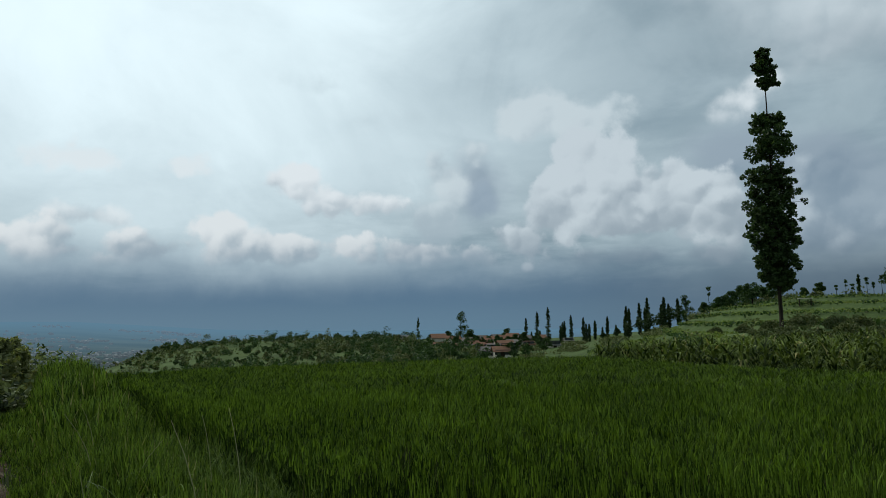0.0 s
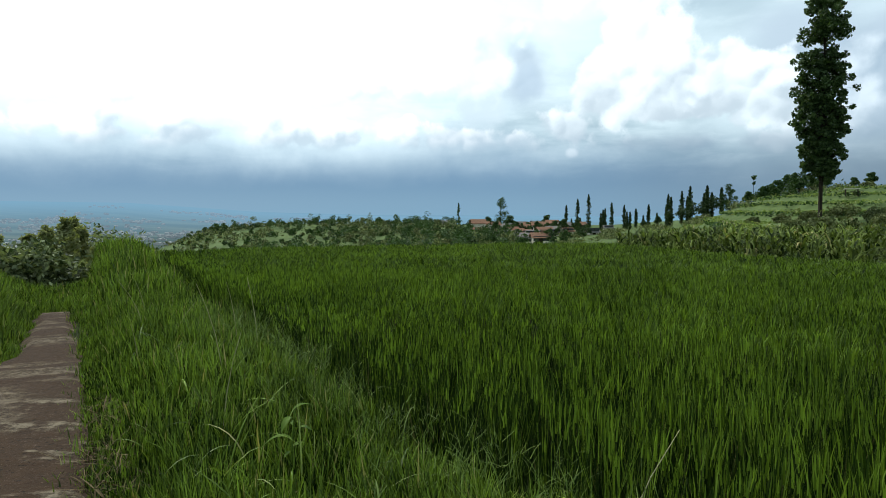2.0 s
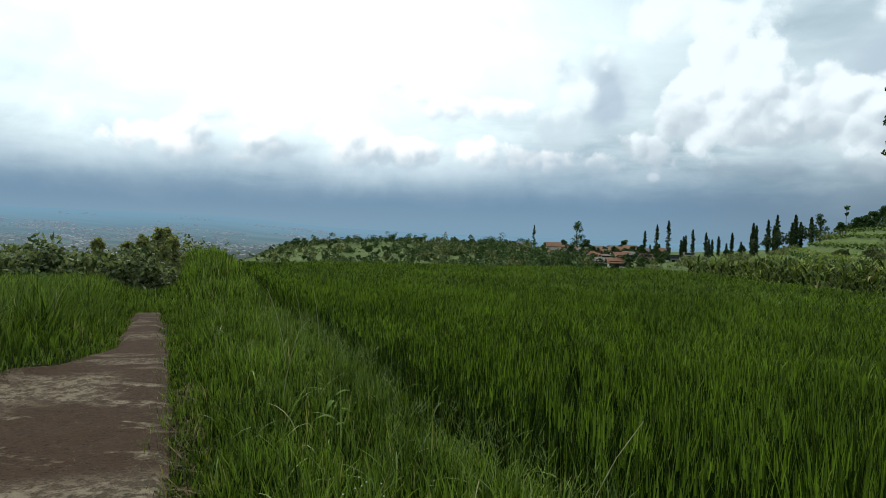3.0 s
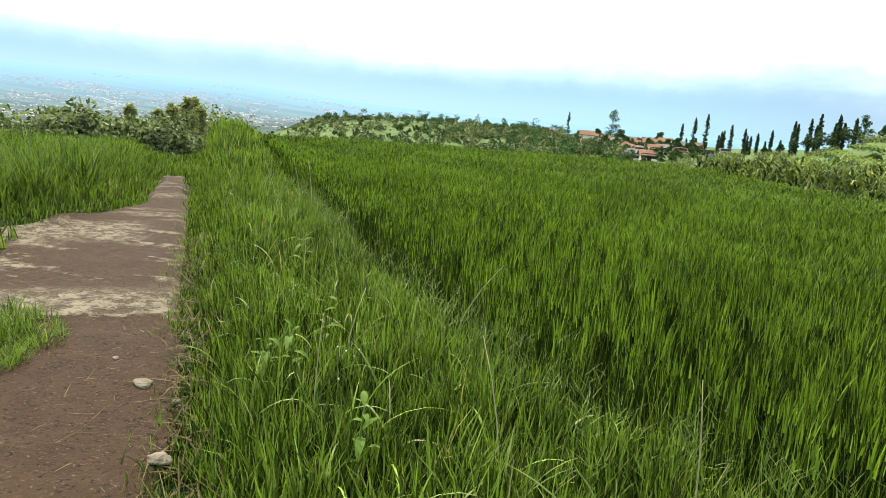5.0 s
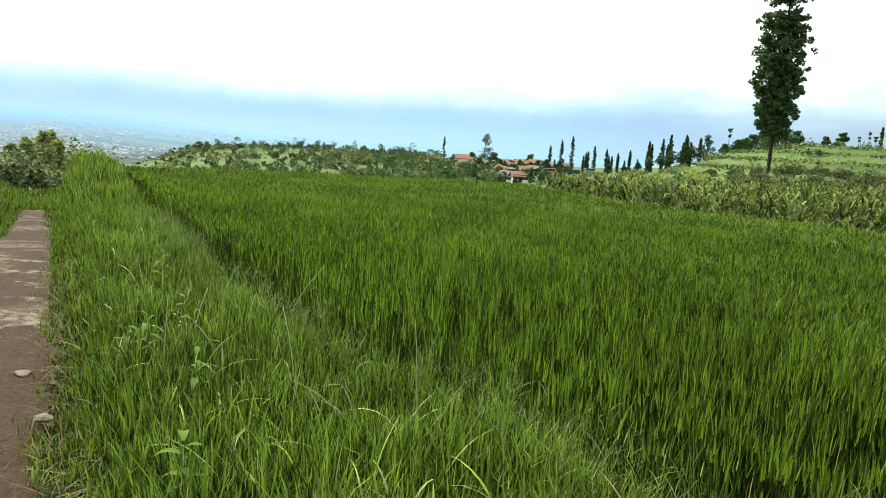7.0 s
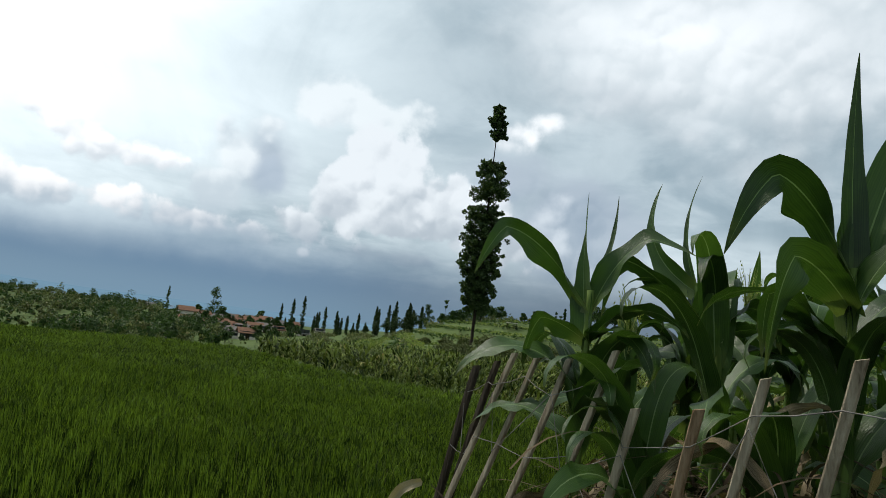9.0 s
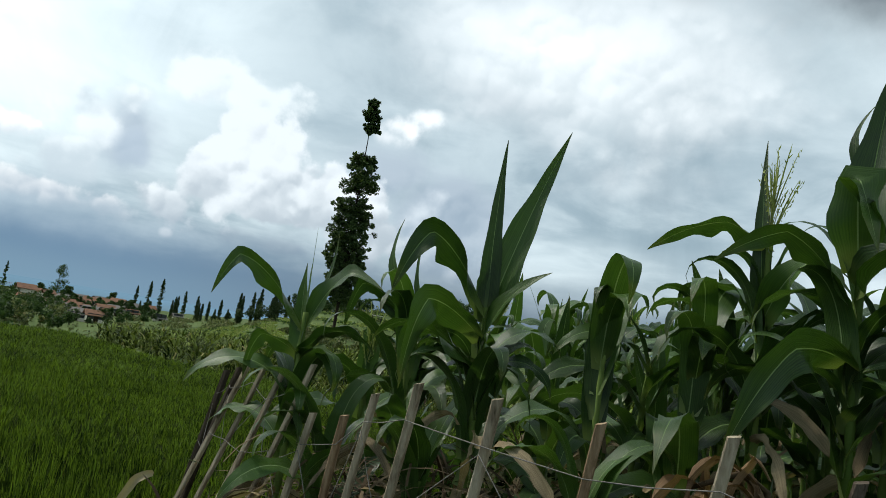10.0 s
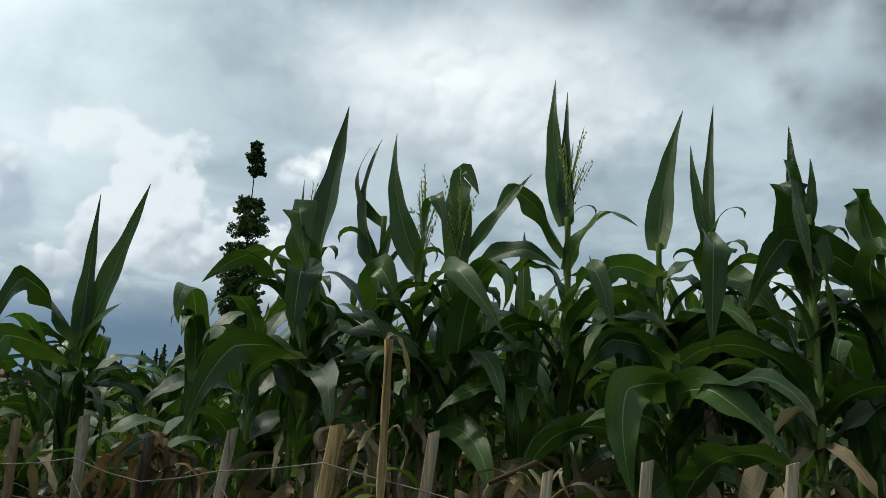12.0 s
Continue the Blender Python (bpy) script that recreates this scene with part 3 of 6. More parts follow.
def ground():
    """One sheet out to the horizon, in rings that widen with distance."""
    naz = 280
    rings = np.concatenate([[0.02], np.geomspace(0.35, 30, 150), np.geomspace(31, 420, 110), np.geomspace(440, 4850, 50)])
    c = np.array([1.5, -2.5])
    t = np.linspace(0, 2 * np.pi, naz, endpoint=False)
    gx, gy = c[0] + rings[:, None] * np.sin(t), c[1] + rings[:, None] * np.cos(t)
    gz = land(gx, gy)
    wob = np.array([noise.fractal((a * 0.9, b * 0.9, 0.0), 1.0, 2.0, 3) for a, b in zip(gx[:150].ravel(), gy[:150].ravel())]).reshape(150, naz)
    gz[:150] += 0.025 * wob
    v = np.stack([gx, gy, gz], 2).reshape(-1, 3)
    i, j = np.meshgrid(np.arange(len(rings) - 1), np.arange(naz), indexing="ij")
    q = (j + 1) % naz
    f = np.stack([i * naz + j, (i + 1) * naz + j, (i + 1) * naz + q, i * naz + q], 2).reshape(-1, 4)
    rr = rings[:-1, None] + 0 * t
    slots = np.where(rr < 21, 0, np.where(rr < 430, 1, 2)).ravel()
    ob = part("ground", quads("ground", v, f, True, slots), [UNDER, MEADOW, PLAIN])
    tagged(ob, "green farmland falling away to a hazy plain", "ground", kind="structure")


ground()


def path():
    """The trodden path: right edge straight, left edge widening near the walker."""
    ss = np.linspace(-14.0, 10.4, 260)
    left = np.interp(ss, [-14, -2, 1.2, 2.2, 3.6, 4.4, 5.4, 6.0, 6.8, 10.3], [-1.4, -1.5, -1.5, -1.7, -2.1, -1.75, -1.4, -0.95, -0.62, -0.56])
    right = 0.06 - 0.16 * smooth(ss, 5.0, 10.0) + (0.05 * np.sin(ss * 2.1) + 0.03 * np.sin(ss * 5.3)) * (1 - 0.6 * smooth(ss, 3.0, 5.0))
    left = left + (0.05 * np.sin(ss * 3.7) + 0.03 * np.sin(ss * 7.9)) * (1 - 0.6 * smooth(ss, 5.0, 7.0))
    n = 30
    vs = []
    for a, lo, hi in zip(ss, left, right):
        for j in range(n):
            u = lo + (hi - lo) * j / (n - 1)
            x, y = xy(a, u)
            edge = min(hi - u, u - lo, 0.25 * max(0.0, 10.4 - a))
            z = max(float(path_level(a)), float(land(x, y))) - 0.02 + 0.018 * float(smooth(a + 0.1 * math.sin(u * 5), 1.93, 1.99) * (1 - smooth(a, 2.3, 2.9))) + 0.055 * float(smooth(edge, 0.0, 0.14)) + 0.012 * noise.fractal((x * 2.5, y * 2.5, 4.0), 1.0, 2.0, 4) * float(1 - 0.8 * smooth(a, 3.0, 5.0))
            vs.append((x, y, z))
    f = [(i * n + j, i * n + j + 1, (i + 1) * n + j + 1, (i + 1) * n + j) for i in range(len(ss) - 1) for j in range(n - 1)]
    ob = part("path", quads("path", vs, f), PATH_EARTH)
    tagged(ob, "trodden brown earth path with pale worn patches", "path", kind="structure")


path()


def inside(poly, x, y):
    ok = np.zeros(len(x), bool)
    for (x0, y0), (x1, y1) in zip(poly, poly[1:] + poly[:1]):
        cut = ((y0 > y) != (y1 > y)) & (x < (x1 - x0) * (y - y0) / (y1 - y0 + 1e-12) + x0)
        ok ^= cut
    return ok


def scatter(poly, gap, jitter):
    xs, ys = [p[0] for p in poly], [p[1] for p in poly]
    gx, gy = np.meshgrid(np.arange(min(xs), max(xs), gap), np.arange(min(ys), max(ys), gap))
    x, y = gx.ravel() + rng.normal(0, jitter, gx.size), gy.ravel() + rng.normal(0, jitter, gx.size)
    keep = inside(poly, x, y)
    return x[keep], y[keep]


RICE_PLOT = [xy(18.6, 1.60), (-5.4, 18.4), (0.2, 20.6), (4.0, 20.4), (5.6, 15.2), (6.6, 13.4), (7.9, 11.6), (9.5, 9.4), (14.0, 6.0), xy(-2.9, 12.5), xy(-2.9, 2.5), xy(-2.6, 2.13), xy(-1.8, 2.07), xy(-0.8, 2.01), xy(0.15, 1.77), xy(1.2, 1.66), xy(2.5, 1.61), xy(5.0, 1.57)]


def rice_field():
    """Rice hills in a planted grid: upright tufts whose tips flare apart, on bare stems; finer blades where the walker passes close."""
    x, y = scatter(RICE_PLOT, 0.20, 0.03)
    s, u = su(x, y)
    near = np.hypot(np.maximum(0, s - 0.5), np.maximum(0, u))
    pieces = []
    for lo, hi, count, segs, wide, nod in ((0, 4.5, 42, 2, 0.0068, 0.14), (4.5, 10, 52, 2, 0.0105, 0.80), (10, 40, 40, 2, 0.019, 1.45)):
        k = (near >= lo) & (near < hi)
        hx, hy = np.repeat(x[k], count), np.repeat(y[k], count)
        n = len(hx)
        ox, oy = rng.normal(0, 0.046, n), rng.normal(0, 0.046, n)
        tall = np.repeat(rng.normal(0.0, 0.028, k.sum()), count) + 0.02 * np.sin(hx * 0.9) + 0.02 * np.sin(hy * 0.7 + 1)
        inner = su(hx, hy)[1] - rice_edge(su(hx, hy)[0])
        low = 0.95 + 0.05 * smooth(inner, 0.1, 1.9)
        hx, hy = hx + ox, hy + oy
        stem = rng.random(n) < np.where(inner < 0.55, 0.45, 0.08)
        root = low * np.where(stem, 0.0, np.where(inner < 0.6, 0.06, 0.0) + rng.uniform(0.48, 0.58, n))
        h = np.maximum(0.06, low * np.clip(0.62 + tall + rng.normal(0, 0.036, n), 0.46, 0.78) - root)
        sway = np.repeat(rng.uniform(0, 6.28, k.sum()), count)
        pieces.append(blades(np.stack([hx, hy, land(hx, hy) - 0.01 + root], 1), h, wide * rng.uniform(0.6, 1.25, n) * np.where(stem, 0.6, 1.0), np.where(rng.random(n) < 0.3, sway, np.arctan2(oy, ox)) + rng.normal(0, 0.5, n),
                             np.abs(rng.normal(0.10, 0.10, n)), np.abs(rng.normal(nod, 0.22, n)), segs))
    # dark-coloured low blades stand in for the shade between the fresh tips
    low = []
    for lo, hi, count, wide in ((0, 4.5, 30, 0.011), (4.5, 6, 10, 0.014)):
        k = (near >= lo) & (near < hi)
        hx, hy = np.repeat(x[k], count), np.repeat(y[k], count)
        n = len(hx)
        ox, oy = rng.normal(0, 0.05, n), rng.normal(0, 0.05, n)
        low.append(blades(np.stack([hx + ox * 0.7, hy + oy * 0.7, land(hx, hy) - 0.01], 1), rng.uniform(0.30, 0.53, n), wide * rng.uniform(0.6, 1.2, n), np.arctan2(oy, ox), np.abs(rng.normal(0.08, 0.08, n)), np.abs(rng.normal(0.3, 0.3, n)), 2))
    # dark-coloured stems along the bank stand in for the rice's shaded side
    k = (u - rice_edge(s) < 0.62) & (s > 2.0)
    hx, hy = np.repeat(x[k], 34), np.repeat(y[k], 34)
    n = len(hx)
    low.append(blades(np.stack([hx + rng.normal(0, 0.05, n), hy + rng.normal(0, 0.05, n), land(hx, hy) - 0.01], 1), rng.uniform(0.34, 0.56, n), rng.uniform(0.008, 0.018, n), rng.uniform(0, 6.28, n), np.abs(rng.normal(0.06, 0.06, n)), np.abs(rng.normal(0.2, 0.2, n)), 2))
    tagged(part("rice_stems", quads("rice_stems", *join(low)), SHADED_LOW), "stems and lower leaves of the rice, coloured dark as if shaded", "rice", kind="stuff")
    ob = part("rice_field", quads("rice_field", *join(pieces)), RICE)
    tagged(ob, "dense green young rice growing in a flat paddy", "rice", kind="stuff")


rice_field()


def grass(name, label, poly, density, tall, spread, mat, wide=0.007, segs=4, flop=0.5, edge=None):
    area = 0.5 * abs(sum(a[0] * b[1] - b[0] * a[1] for a, b in zip(poly, poly[1:] + poly[:1])))
    n = int(area * density * 1.0)
    xs, ys = [p[0] for p in poly], [p[1] for p in poly]
    box = (max(xs) - min(xs)) * (max(ys) - min(ys))
    m = int(n * box / max(area, 0.01))
    x, y = rng.uniform(min(xs), max(xs), m), rng.uniform(min(ys), max(ys), m)
    keep = inside(poly, x, y)
    x, y = x[keep], y[keep]
    n = len(x)
    clump = 0.5 + 0.28 * np.sin(x * 5.1 + 1.7 * np.sin(y * 3.3)) * np.sin(y * 4.3 + 1.3 * np.sin(x * 2.9)) + 0.3 * np.sin(x * 17 + 2 * np.sin(y * 11)) * np.sin(y * 15 + 2 * np.sin(x * 9))
    h = tall * (0.30 + 1.0 * clump) * rng.uniform(0.40, 1.35, n)
    if edge is not None:
        h = h * edge(x, y)
        x, y, h = x[h > 0.02], y[h > 0.02], h[h > 0.02]
        n = len(x)
    v = blades(np.stack([x, y, land(x, y) - 0.01], 1), h, wide * rng.uniform(0.6, 1.3, n), rng.uniform(0, 2 * np.pi, n),
               np.abs(rng.normal(0.12, 0.14, n)), np.abs(rng.normal(flop, spread, n)), segs)
    ob = part(name, quads(name, *v), mat)
    return tagged(ob, label, "grass", kind="stuff")


def wild_blades(name, label, s0, s1, u0, u1, count, mat):
    """Scattered broad blades that arch over and hang."""
    x, y = xy(rng.uniform(s0, s1, count), rng.uniform(u0, u1, count))
    v = blades(np.stack([x, y, land(x, y)], 1), rng.uniform(0.25, 0.46, count), rng.uniform(0.005, 0.011, count), rng.uniform(0, 6.28, count),
               rng.uniform(0.05, 0.5, count), rng.uniform(0.8, 2.4, count), 7)
    tagged(part(name, quads(name, *v), mat), label, "grass", kind="stuff")


def strip(s0, s1, u0, u1):
    return [xy(s0, u0), xy(s1, u0), xy(s1, u1), xy(s0, u1)]


def bank_edge(x, y):
    s, u = su(x, y)
    return (0.25 + 0.75 * smooth(u, -0.05, 0.4)) * (1 - 0.15 * smooth(u - rice_edge(s), -0.3, -0.05)) * (u < rice_edge(s) + 0.05)


grass("bank_grass", "bright green wild grass on the bank beside the path", strip(-4.2, 3.5, -0.08, 2.05), 4200, 0.22, 0.35, GRASS, 0.0066, 3, 0.40, bank_edge)
# undergrass coloured dark to stand for the shaded holes between blades
grass("bank_undergrass", "low grass under the fresh bank blades, coloured dark as shade", strip(-4.2, 6.0, -0.02, 2.05), 2600, 0.17, 0.3, SHADED_LOW, 0.009, 2, 0.4, bank_edge)
grass("bank_grass", "bright green wild grass on the bank beside the path", strip(3.5, 9.0, -0.05, 1.66), 3000, 0.23, 0.3, GRASS, 0.0100, 3, 0.35, bank_edge)
grass("bank_grass", "bright green wild grass on the bank beside the path", strip(9.0, 19.0, -0.25, 1.64), 1050, 0.32, 0.3, GRASS, 0.022, 3, 0.35, bank_edge)
grass("mound_grass", "tall green grass growing beside the path", strip(4.2, 10.2, -4.6, -0.5), 1900, 0.40, 0.4, TUFT, 0.012, 3, 0.75,
      lambda x, y: (0.25 + 0.75 * smooth(-su(x, y)[1] - np.interp(su(x, y)[0], [4.2, 5.4, 6.0, 6.8, 10.2], [1.8, 1.4, 0.95, 0.62, 0.56]), -0.05, 0.45)) * (-su(x, y)[1] > np.interp(su(x, y)[0], [4.2, 5.4, 6.0, 6.8, 10.2], [1.8, 1.4, 0.95, 0.62, 0.56]) - 0.08))
grass("mound_grass", "tall green grass growing beside the path", strip(10.2, 14.4, -5.0, 0.1), 1500, 0.16, 0.4, GRASS, 0.016, 3, 0.5)
grass("tuft_grass", "low grass tuft growing in the path", [xy(1.05, -0.80), xy(1.5, -0.56), xy(1.95, -0.72), xy(2.1, -1.0), xy(2.0, -1.6), xy(1.0, -1.6)], 9000, 0.16, 0.5, TUFT, 0.0065, 4, 1.0)
grass("bank_fringe", "thin green grass hanging over the lip of the bank", strip(-2.5, 10.0, 0.9, 2.0), 1000, 0.22, 0.5, GRASS, 0.0055, 4, 1.1, lambda x, y: smooth(su(x, y)[1] - rice_edge(su(x, y)[0]), -0.34, -0.16) * (su(x, y)[1] < rice_edge(su(x, y)[0]) + 0.08))
wild_blades("wild_grass", "long pale grass blades arching over on the bank", -4.0, 2.5, 0.25, 1.45, 110, GRASS_PALE)
wild_blades("wild_grass", "broad green grass blades arching over on the bank", -4.0, 6.0, 0.15, 1.4, 260, GRASS)


def panicle_grass(count):
    """Fine flowering grass on the field side of the bank: thin stems with hair-like spreading branches."""
    a = rng.uniform(-3.2, 6.0, count)
    b = rice_edge(a) - np.abs(rng.normal(0.0, 0.26, count)) - 0.02
    x, y = xy(a, b)
    tall = rng.uniform(0.22, 0.40, count)
    z = land(x, y)
    stems = blades(np.stack([x, y, z], 1), tall, np.full(count, 0.0026), rng.uniform(0, 6.28, count), rng.uniform(0.0, 0.35, count), rng.uniform(0.0, 0.3, count), 2)
    per = 11
    n = count * per
    f = rng.uniform(0.62, 1.0, n)
    px, py, pz = np.repeat(x, per) + rng.normal(0, 0.018, n), np.repeat(y, per) + rng.normal(0, 0.018, n), np.repeat(z, per) + f * np.repeat(tall, per)
    hairs = blades(np.stack([px, py, pz], 1), rng.uniform(0.04, 0.10, n), np.full(n, 0.0024), rng.uniform(0, 6.28, n), rng.uniform(0.3, 1.2, n), rng.uniform(0.0, 0.8, n), 2)
    tagged(part("panicle_grass", quads("panicle_grass", *join([stems, hairs])), PANICLE), "fine flowering grass along the edge of the rice", "grass", kind="stuff")


panicle_grass(420)
grass("verge_grass", "rough green grass on the far verge of the path", strip(-14.0, 4.4, -4.5, -1.42), 330, 0.26, 0.4, TUFT, 0.016, 3, 0.5)
for a0, a1, b0, b1, thick, tall_ in ((-3.6, 9.8, -0.17, 0.02, 420, 0.11), (10.1, 10.9, -0.8, 0.1, 1000, 0.14)):
    grass("sparse_grass", "short ragged grass creeping over the path's edge", strip(a0, a1, b0, b1), thick, tall_, 0.4, TUFT, 0.008, 3, 0.8)
grass("sparse_grass", "short yellowish grass at the foot of the grassy mound", [xy(4.0, -3.4), xy(3.9, -2.0), xy(4.4, -1.6), xy(5.4, -1.25), xy(6.3, -0.6), xy(6.6, -0.9), xy(5.6, -1.7), xy(4.9, -3.4)], 900, 0.12, 0.4, GRASS, 0.009, 3, 0.6)

# ------------------------------------------------------------------ stones, litter and weeds by the path


def stone(at, size, flatness, label):
    bm = bmesh.new()
    bmesh.ops.create_icosphere(bm, subdivisions=3, radius=1.0)
    o = random.uniform(0, 50)
    for v in bm.verts:
        v.co *= 1 + 0.35 * noise.fractal(v.co * 1.1 + Vector((o, 0, 0)), 1.0, 2.0, 3)
        v.co = Vector((v.co.x * size, v.co.y * size * random.uniform(0.72, 0.76), v.co.z * size * flatness))
    for f in bm.faces:
        f.smooth = True
    x, y = at
    ob = part("stone", bm, PEBBLE, at=pose(x, y, path_top(x, y) + size * flatness * 0.25, 0, 0, random.uniform(0, 360)))
    tagged(ob, label, "stone", "stones on the path")


def path_top(x, y):
    s, u = su(x, y)
    return float(path_level(s)) + 0.035


for at, size in (((0.03, -0.02), 0.05), ((0.83, -0.14), 0.055), ((2.3, -0.1), 0.03), ((1.2, -0.3), 0.022), ((0.6, 0.02), 0.026)):
    stone(xy(*at), size, 0.28, "small pale stone lying on the earth path")


def litter():
    """Dry stems and blades lying on the path and its edge."""
    n = 260
    s, u = rng.uniform(-2.6, 3.2, n), np.abs(rng.normal(0, 0.32, n)) * -1 + 0.08
    k = rng.random(n) < 0.3
    u = np.where(k, rng.uniform(-1.5, 0, n), u)
    x, y = xy(s, u)
    z = path_level(s) + 0.05
    v = blades(np.stack([x, y, z], 1), rng.uniform(0.03, 0.12, n), rng.uniform(0.0018, 0.0045, n), rng.uniform(0, 6.28, n),
               rng.normal(1.50, 0.08, n), rng.normal(0.0, 0.3, n), 5)
    ob = part("dry_litter", quads("dry_litter", *v), STRAW)
    tagged(ob, "dry straw and dead blades lying on the earth path", "litter", kind="stuff")
    n = 1100
    x, y = xy(rng.uniform(-3.6, 4.5, n), 0.10 + rng.normal(0, 0.10, n))
    v = blades(np.stack([x, y, land(x, y) + 0.02], 1), rng.uniform(0.08, 0.26, n), rng.uniform(0.003, 0.008, n), rng.uniform(0, 6.28, n),
               rng.uniform(0.9, 1.55, n), rng.uniform(0.0, 0.7, n), 4)
    ob = part("dead_grass", quads("dead_grass", *v), STRAW)
    tagged(ob, "yellowed dead grass along the edge of the path", "grass", kind="stuff")
    x, y = xy(np.full(140, -2.95) + rng.normal(0, 0.16, 140), 0.92 + rng.normal(0, 0.2, 140))
    v = blades(np.stack([x, y, land(x, y) + 0.22], 1), rng.uniform(0.15, 0.4, 140), rng.uniform(0.004, 0.008, 140), rng.uniform(0, 6.28, 140),
               rng.uniform(0.7, 1.4, 140), rng.uniform(0.1, 0.8, 140), 4)
    ob = part("dead_grass", quads("dead_grass", *v), STRAW)
    tagged(ob, "yellowed heap of dead grass on the bank", "grass", kind="stuff")


litter()


def seed_stalk(x, y, tall, turn, lean):
    """A bare pale flower stem of a grass."""
    z = float(land(x, y))
    a = Vector((math.cos(turn), math.sin(turn), 0))
    pts = [Vector((0, 0, 0)) + a * (lean * tall * f * f) + Vector((0, 0, tall * f)) for f in (0, 0.25, 0.5, 0.75, 1.0)]
    v, f = tube(pts, [0.0032, 0.003, 0.0026, 0.002, 0.0012], 6)
    ob = part("grass_stalk", quads("grass_stalk", v, f), STRAW_PALE, at=pose(x, y, z))
    tagged(ob, "bare pale grass stalk standing on the bank", "grass stalk", "grass stalks")


seed_stalk(1.88, -0.17, 0.52, 2.5, 0.08)
seed_stalk(0.56, 0.08, 0.50, 0.9, 0.05)
for i in range(13):
    a, b = random.uniform(-3.8, 8), random.uniform(0.15, 1.5)
    seed_stalk(*xy(a, b), random.uniform(0.4, 0.72), random.uniform(0, 6.28), random.uniform(0.1, 0.6))


def broad_leaf(length, width, droop):
    """An oval leaf with a folded middle."""
    vs, n = [], 7
    for i in range(n):
        f = i / (n - 1)
        w = width * math.sin(math.pi * min(1, 0.06 + f * 0.94)) ** 0.8 * (1 - 0.25 * f)
        a = 0.7 - droop * f
        p = Vector((length * f * math.cos(a * 0.6), 0, length * f * math.sin(a) * 0.8))
        for j in (-1, -0.5, 0, 0.5, 1):
            vs.append((p.x, j * w * 0.5, p.z + abs(j) * w * 0.16))
    fs = [(i * 5 + j, i * 5 + j + 1, i * 5 + j + 6, i * 5 + j + 5) for i in range(n - 1) for j in range(4)]
    return quads("leaf", vs, fs)


WEED_LEAF = [broad_leaf(0.15, 0.050, 0.9), broad_leaf(0.12, 0.042, 0.6), broad_leaf(0.17, 0.054, 1.2)]


def weed(x, y, tall, leaves):
    """A broad-leaved weed: stem and paired leaves."""
    root = thing("weed", "broad-leaved green weed growing among the grass", "weed", pose(x, y, float(land(x, y)), 0, 0, random.uniform(0, 360)), "weeds on the bank")
    v, f = tube([(0, 0, 0), (0.01, 0.0, tall * 0.5), (0.0, 0.01, tall)], [0.005, 0.004, 0.002], 6)
    stem = part("stem", quads("stem", v, f), WEED, root)
    for i in range(leaves):
        f = 0.35 + 0.65 * i / max(1, leaves - 1)
        m = pose(0, 0, tall * f, 0, random.uniform(-30, 15), i * 137 + random.uniform(-25, 25)) @ Matrix.Scale(random.uniform(0.4, 0.85), 4)
        part("leaf", WEED_LEAF[i % 3], WEED, stem, at=m)


for a, b, h, n in ((0.36, 0.40, 0.26, 9), (0.30, 0.50, 0.30, 8), (0.62, 0.70, 0.34, 8), (-1.55, 0.42, 0.30, 9), (-0.6, 0.62, 0.30, 8), (2.2, 0.8, 0.30, 7)):
    weed(*xy(a, b), h, n)


def white_flowers(s, u, count):
    """A spray of tiny white flowers on thin stems."""
    root = thing("wildflower", "tiny white wildflowers on thin stems among the grass", "flower", pose(*xy(s, u), float(land(*xy(s, u)))), "white wildflowers")
    for n in range(count):
        p = Vector((random.uniform(-0.07, 0.07), random.uniform(-0.07, 0.07), random.uniform(0.30, 0.40)))
        v, f = tube([(0, 0, 0), p * 0.6, p], [0.0016, 0.0014, 0.001], 5)
        stem = part("stem", quads("stem", v, f), WEED, root)
        bm = bmesh.new()
        bmesh.ops.create_icosphere(bm, subdivisions=1, radius=0.0032, matrix=Matrix.Translation(p) @ Matrix.Diagonal((1, 1, 0.5, 1)))
        part("flower", bm, PETAL, stem, "tiny white flower")


PETAL = rough_material("white_petal", [(0.3, (0.62, 0.62, 0.58)), (0.7, (0.78, 0.78, 0.74))], 60.0, bump=0.1)
white_flowers(0.75, 0.55, 7)
white_flowers(-0.3, 0.6, 5)

# ------------------------------------------------------------------ stake fence round the maize
# along the path, out from it, height of the top, kind of stake
STAKES = [(-3.02, 2.71, 1.80, 2), (-3.20, 2.60, 1.84, 2), (-3.33, 2.51, 1.89, 0), (-3.46, 2.49, 1.91, 0), (-3.65, 2.40, 1.90, 0), (-3.87, 2.32, 1.95, 0),
          (-4.02, 2.19, 1.78, 0), (-4.25, 2.07, 1.82, 3), (-4.44, 1.93, 1.93, 0), (-4.65, 1.83, 2.00, 0), (-4.96, 1.72, 2.01, 0), (-5.25, 1.69, 2.00, 3),
          (-5.55, 1.68, 2.03, 0), (-5.79, 1.70, 1.99, 2), (-6.05, 1.71, 2.03, 0), (-6.34, 1.75, 2.06, 1), (-6.60, 1.79, 2.06, 0), (-6.89, 1.81, 1.99, 0),
          (-7.12, 1.84, 2.03, 0), (-7.42, 1.86, 2.05, 0), (-7.72, 1.88, 2.04, 1), (-8.02, 1.9, 2.06, 0), (-8.32, 1.92, 2.05, 0)]


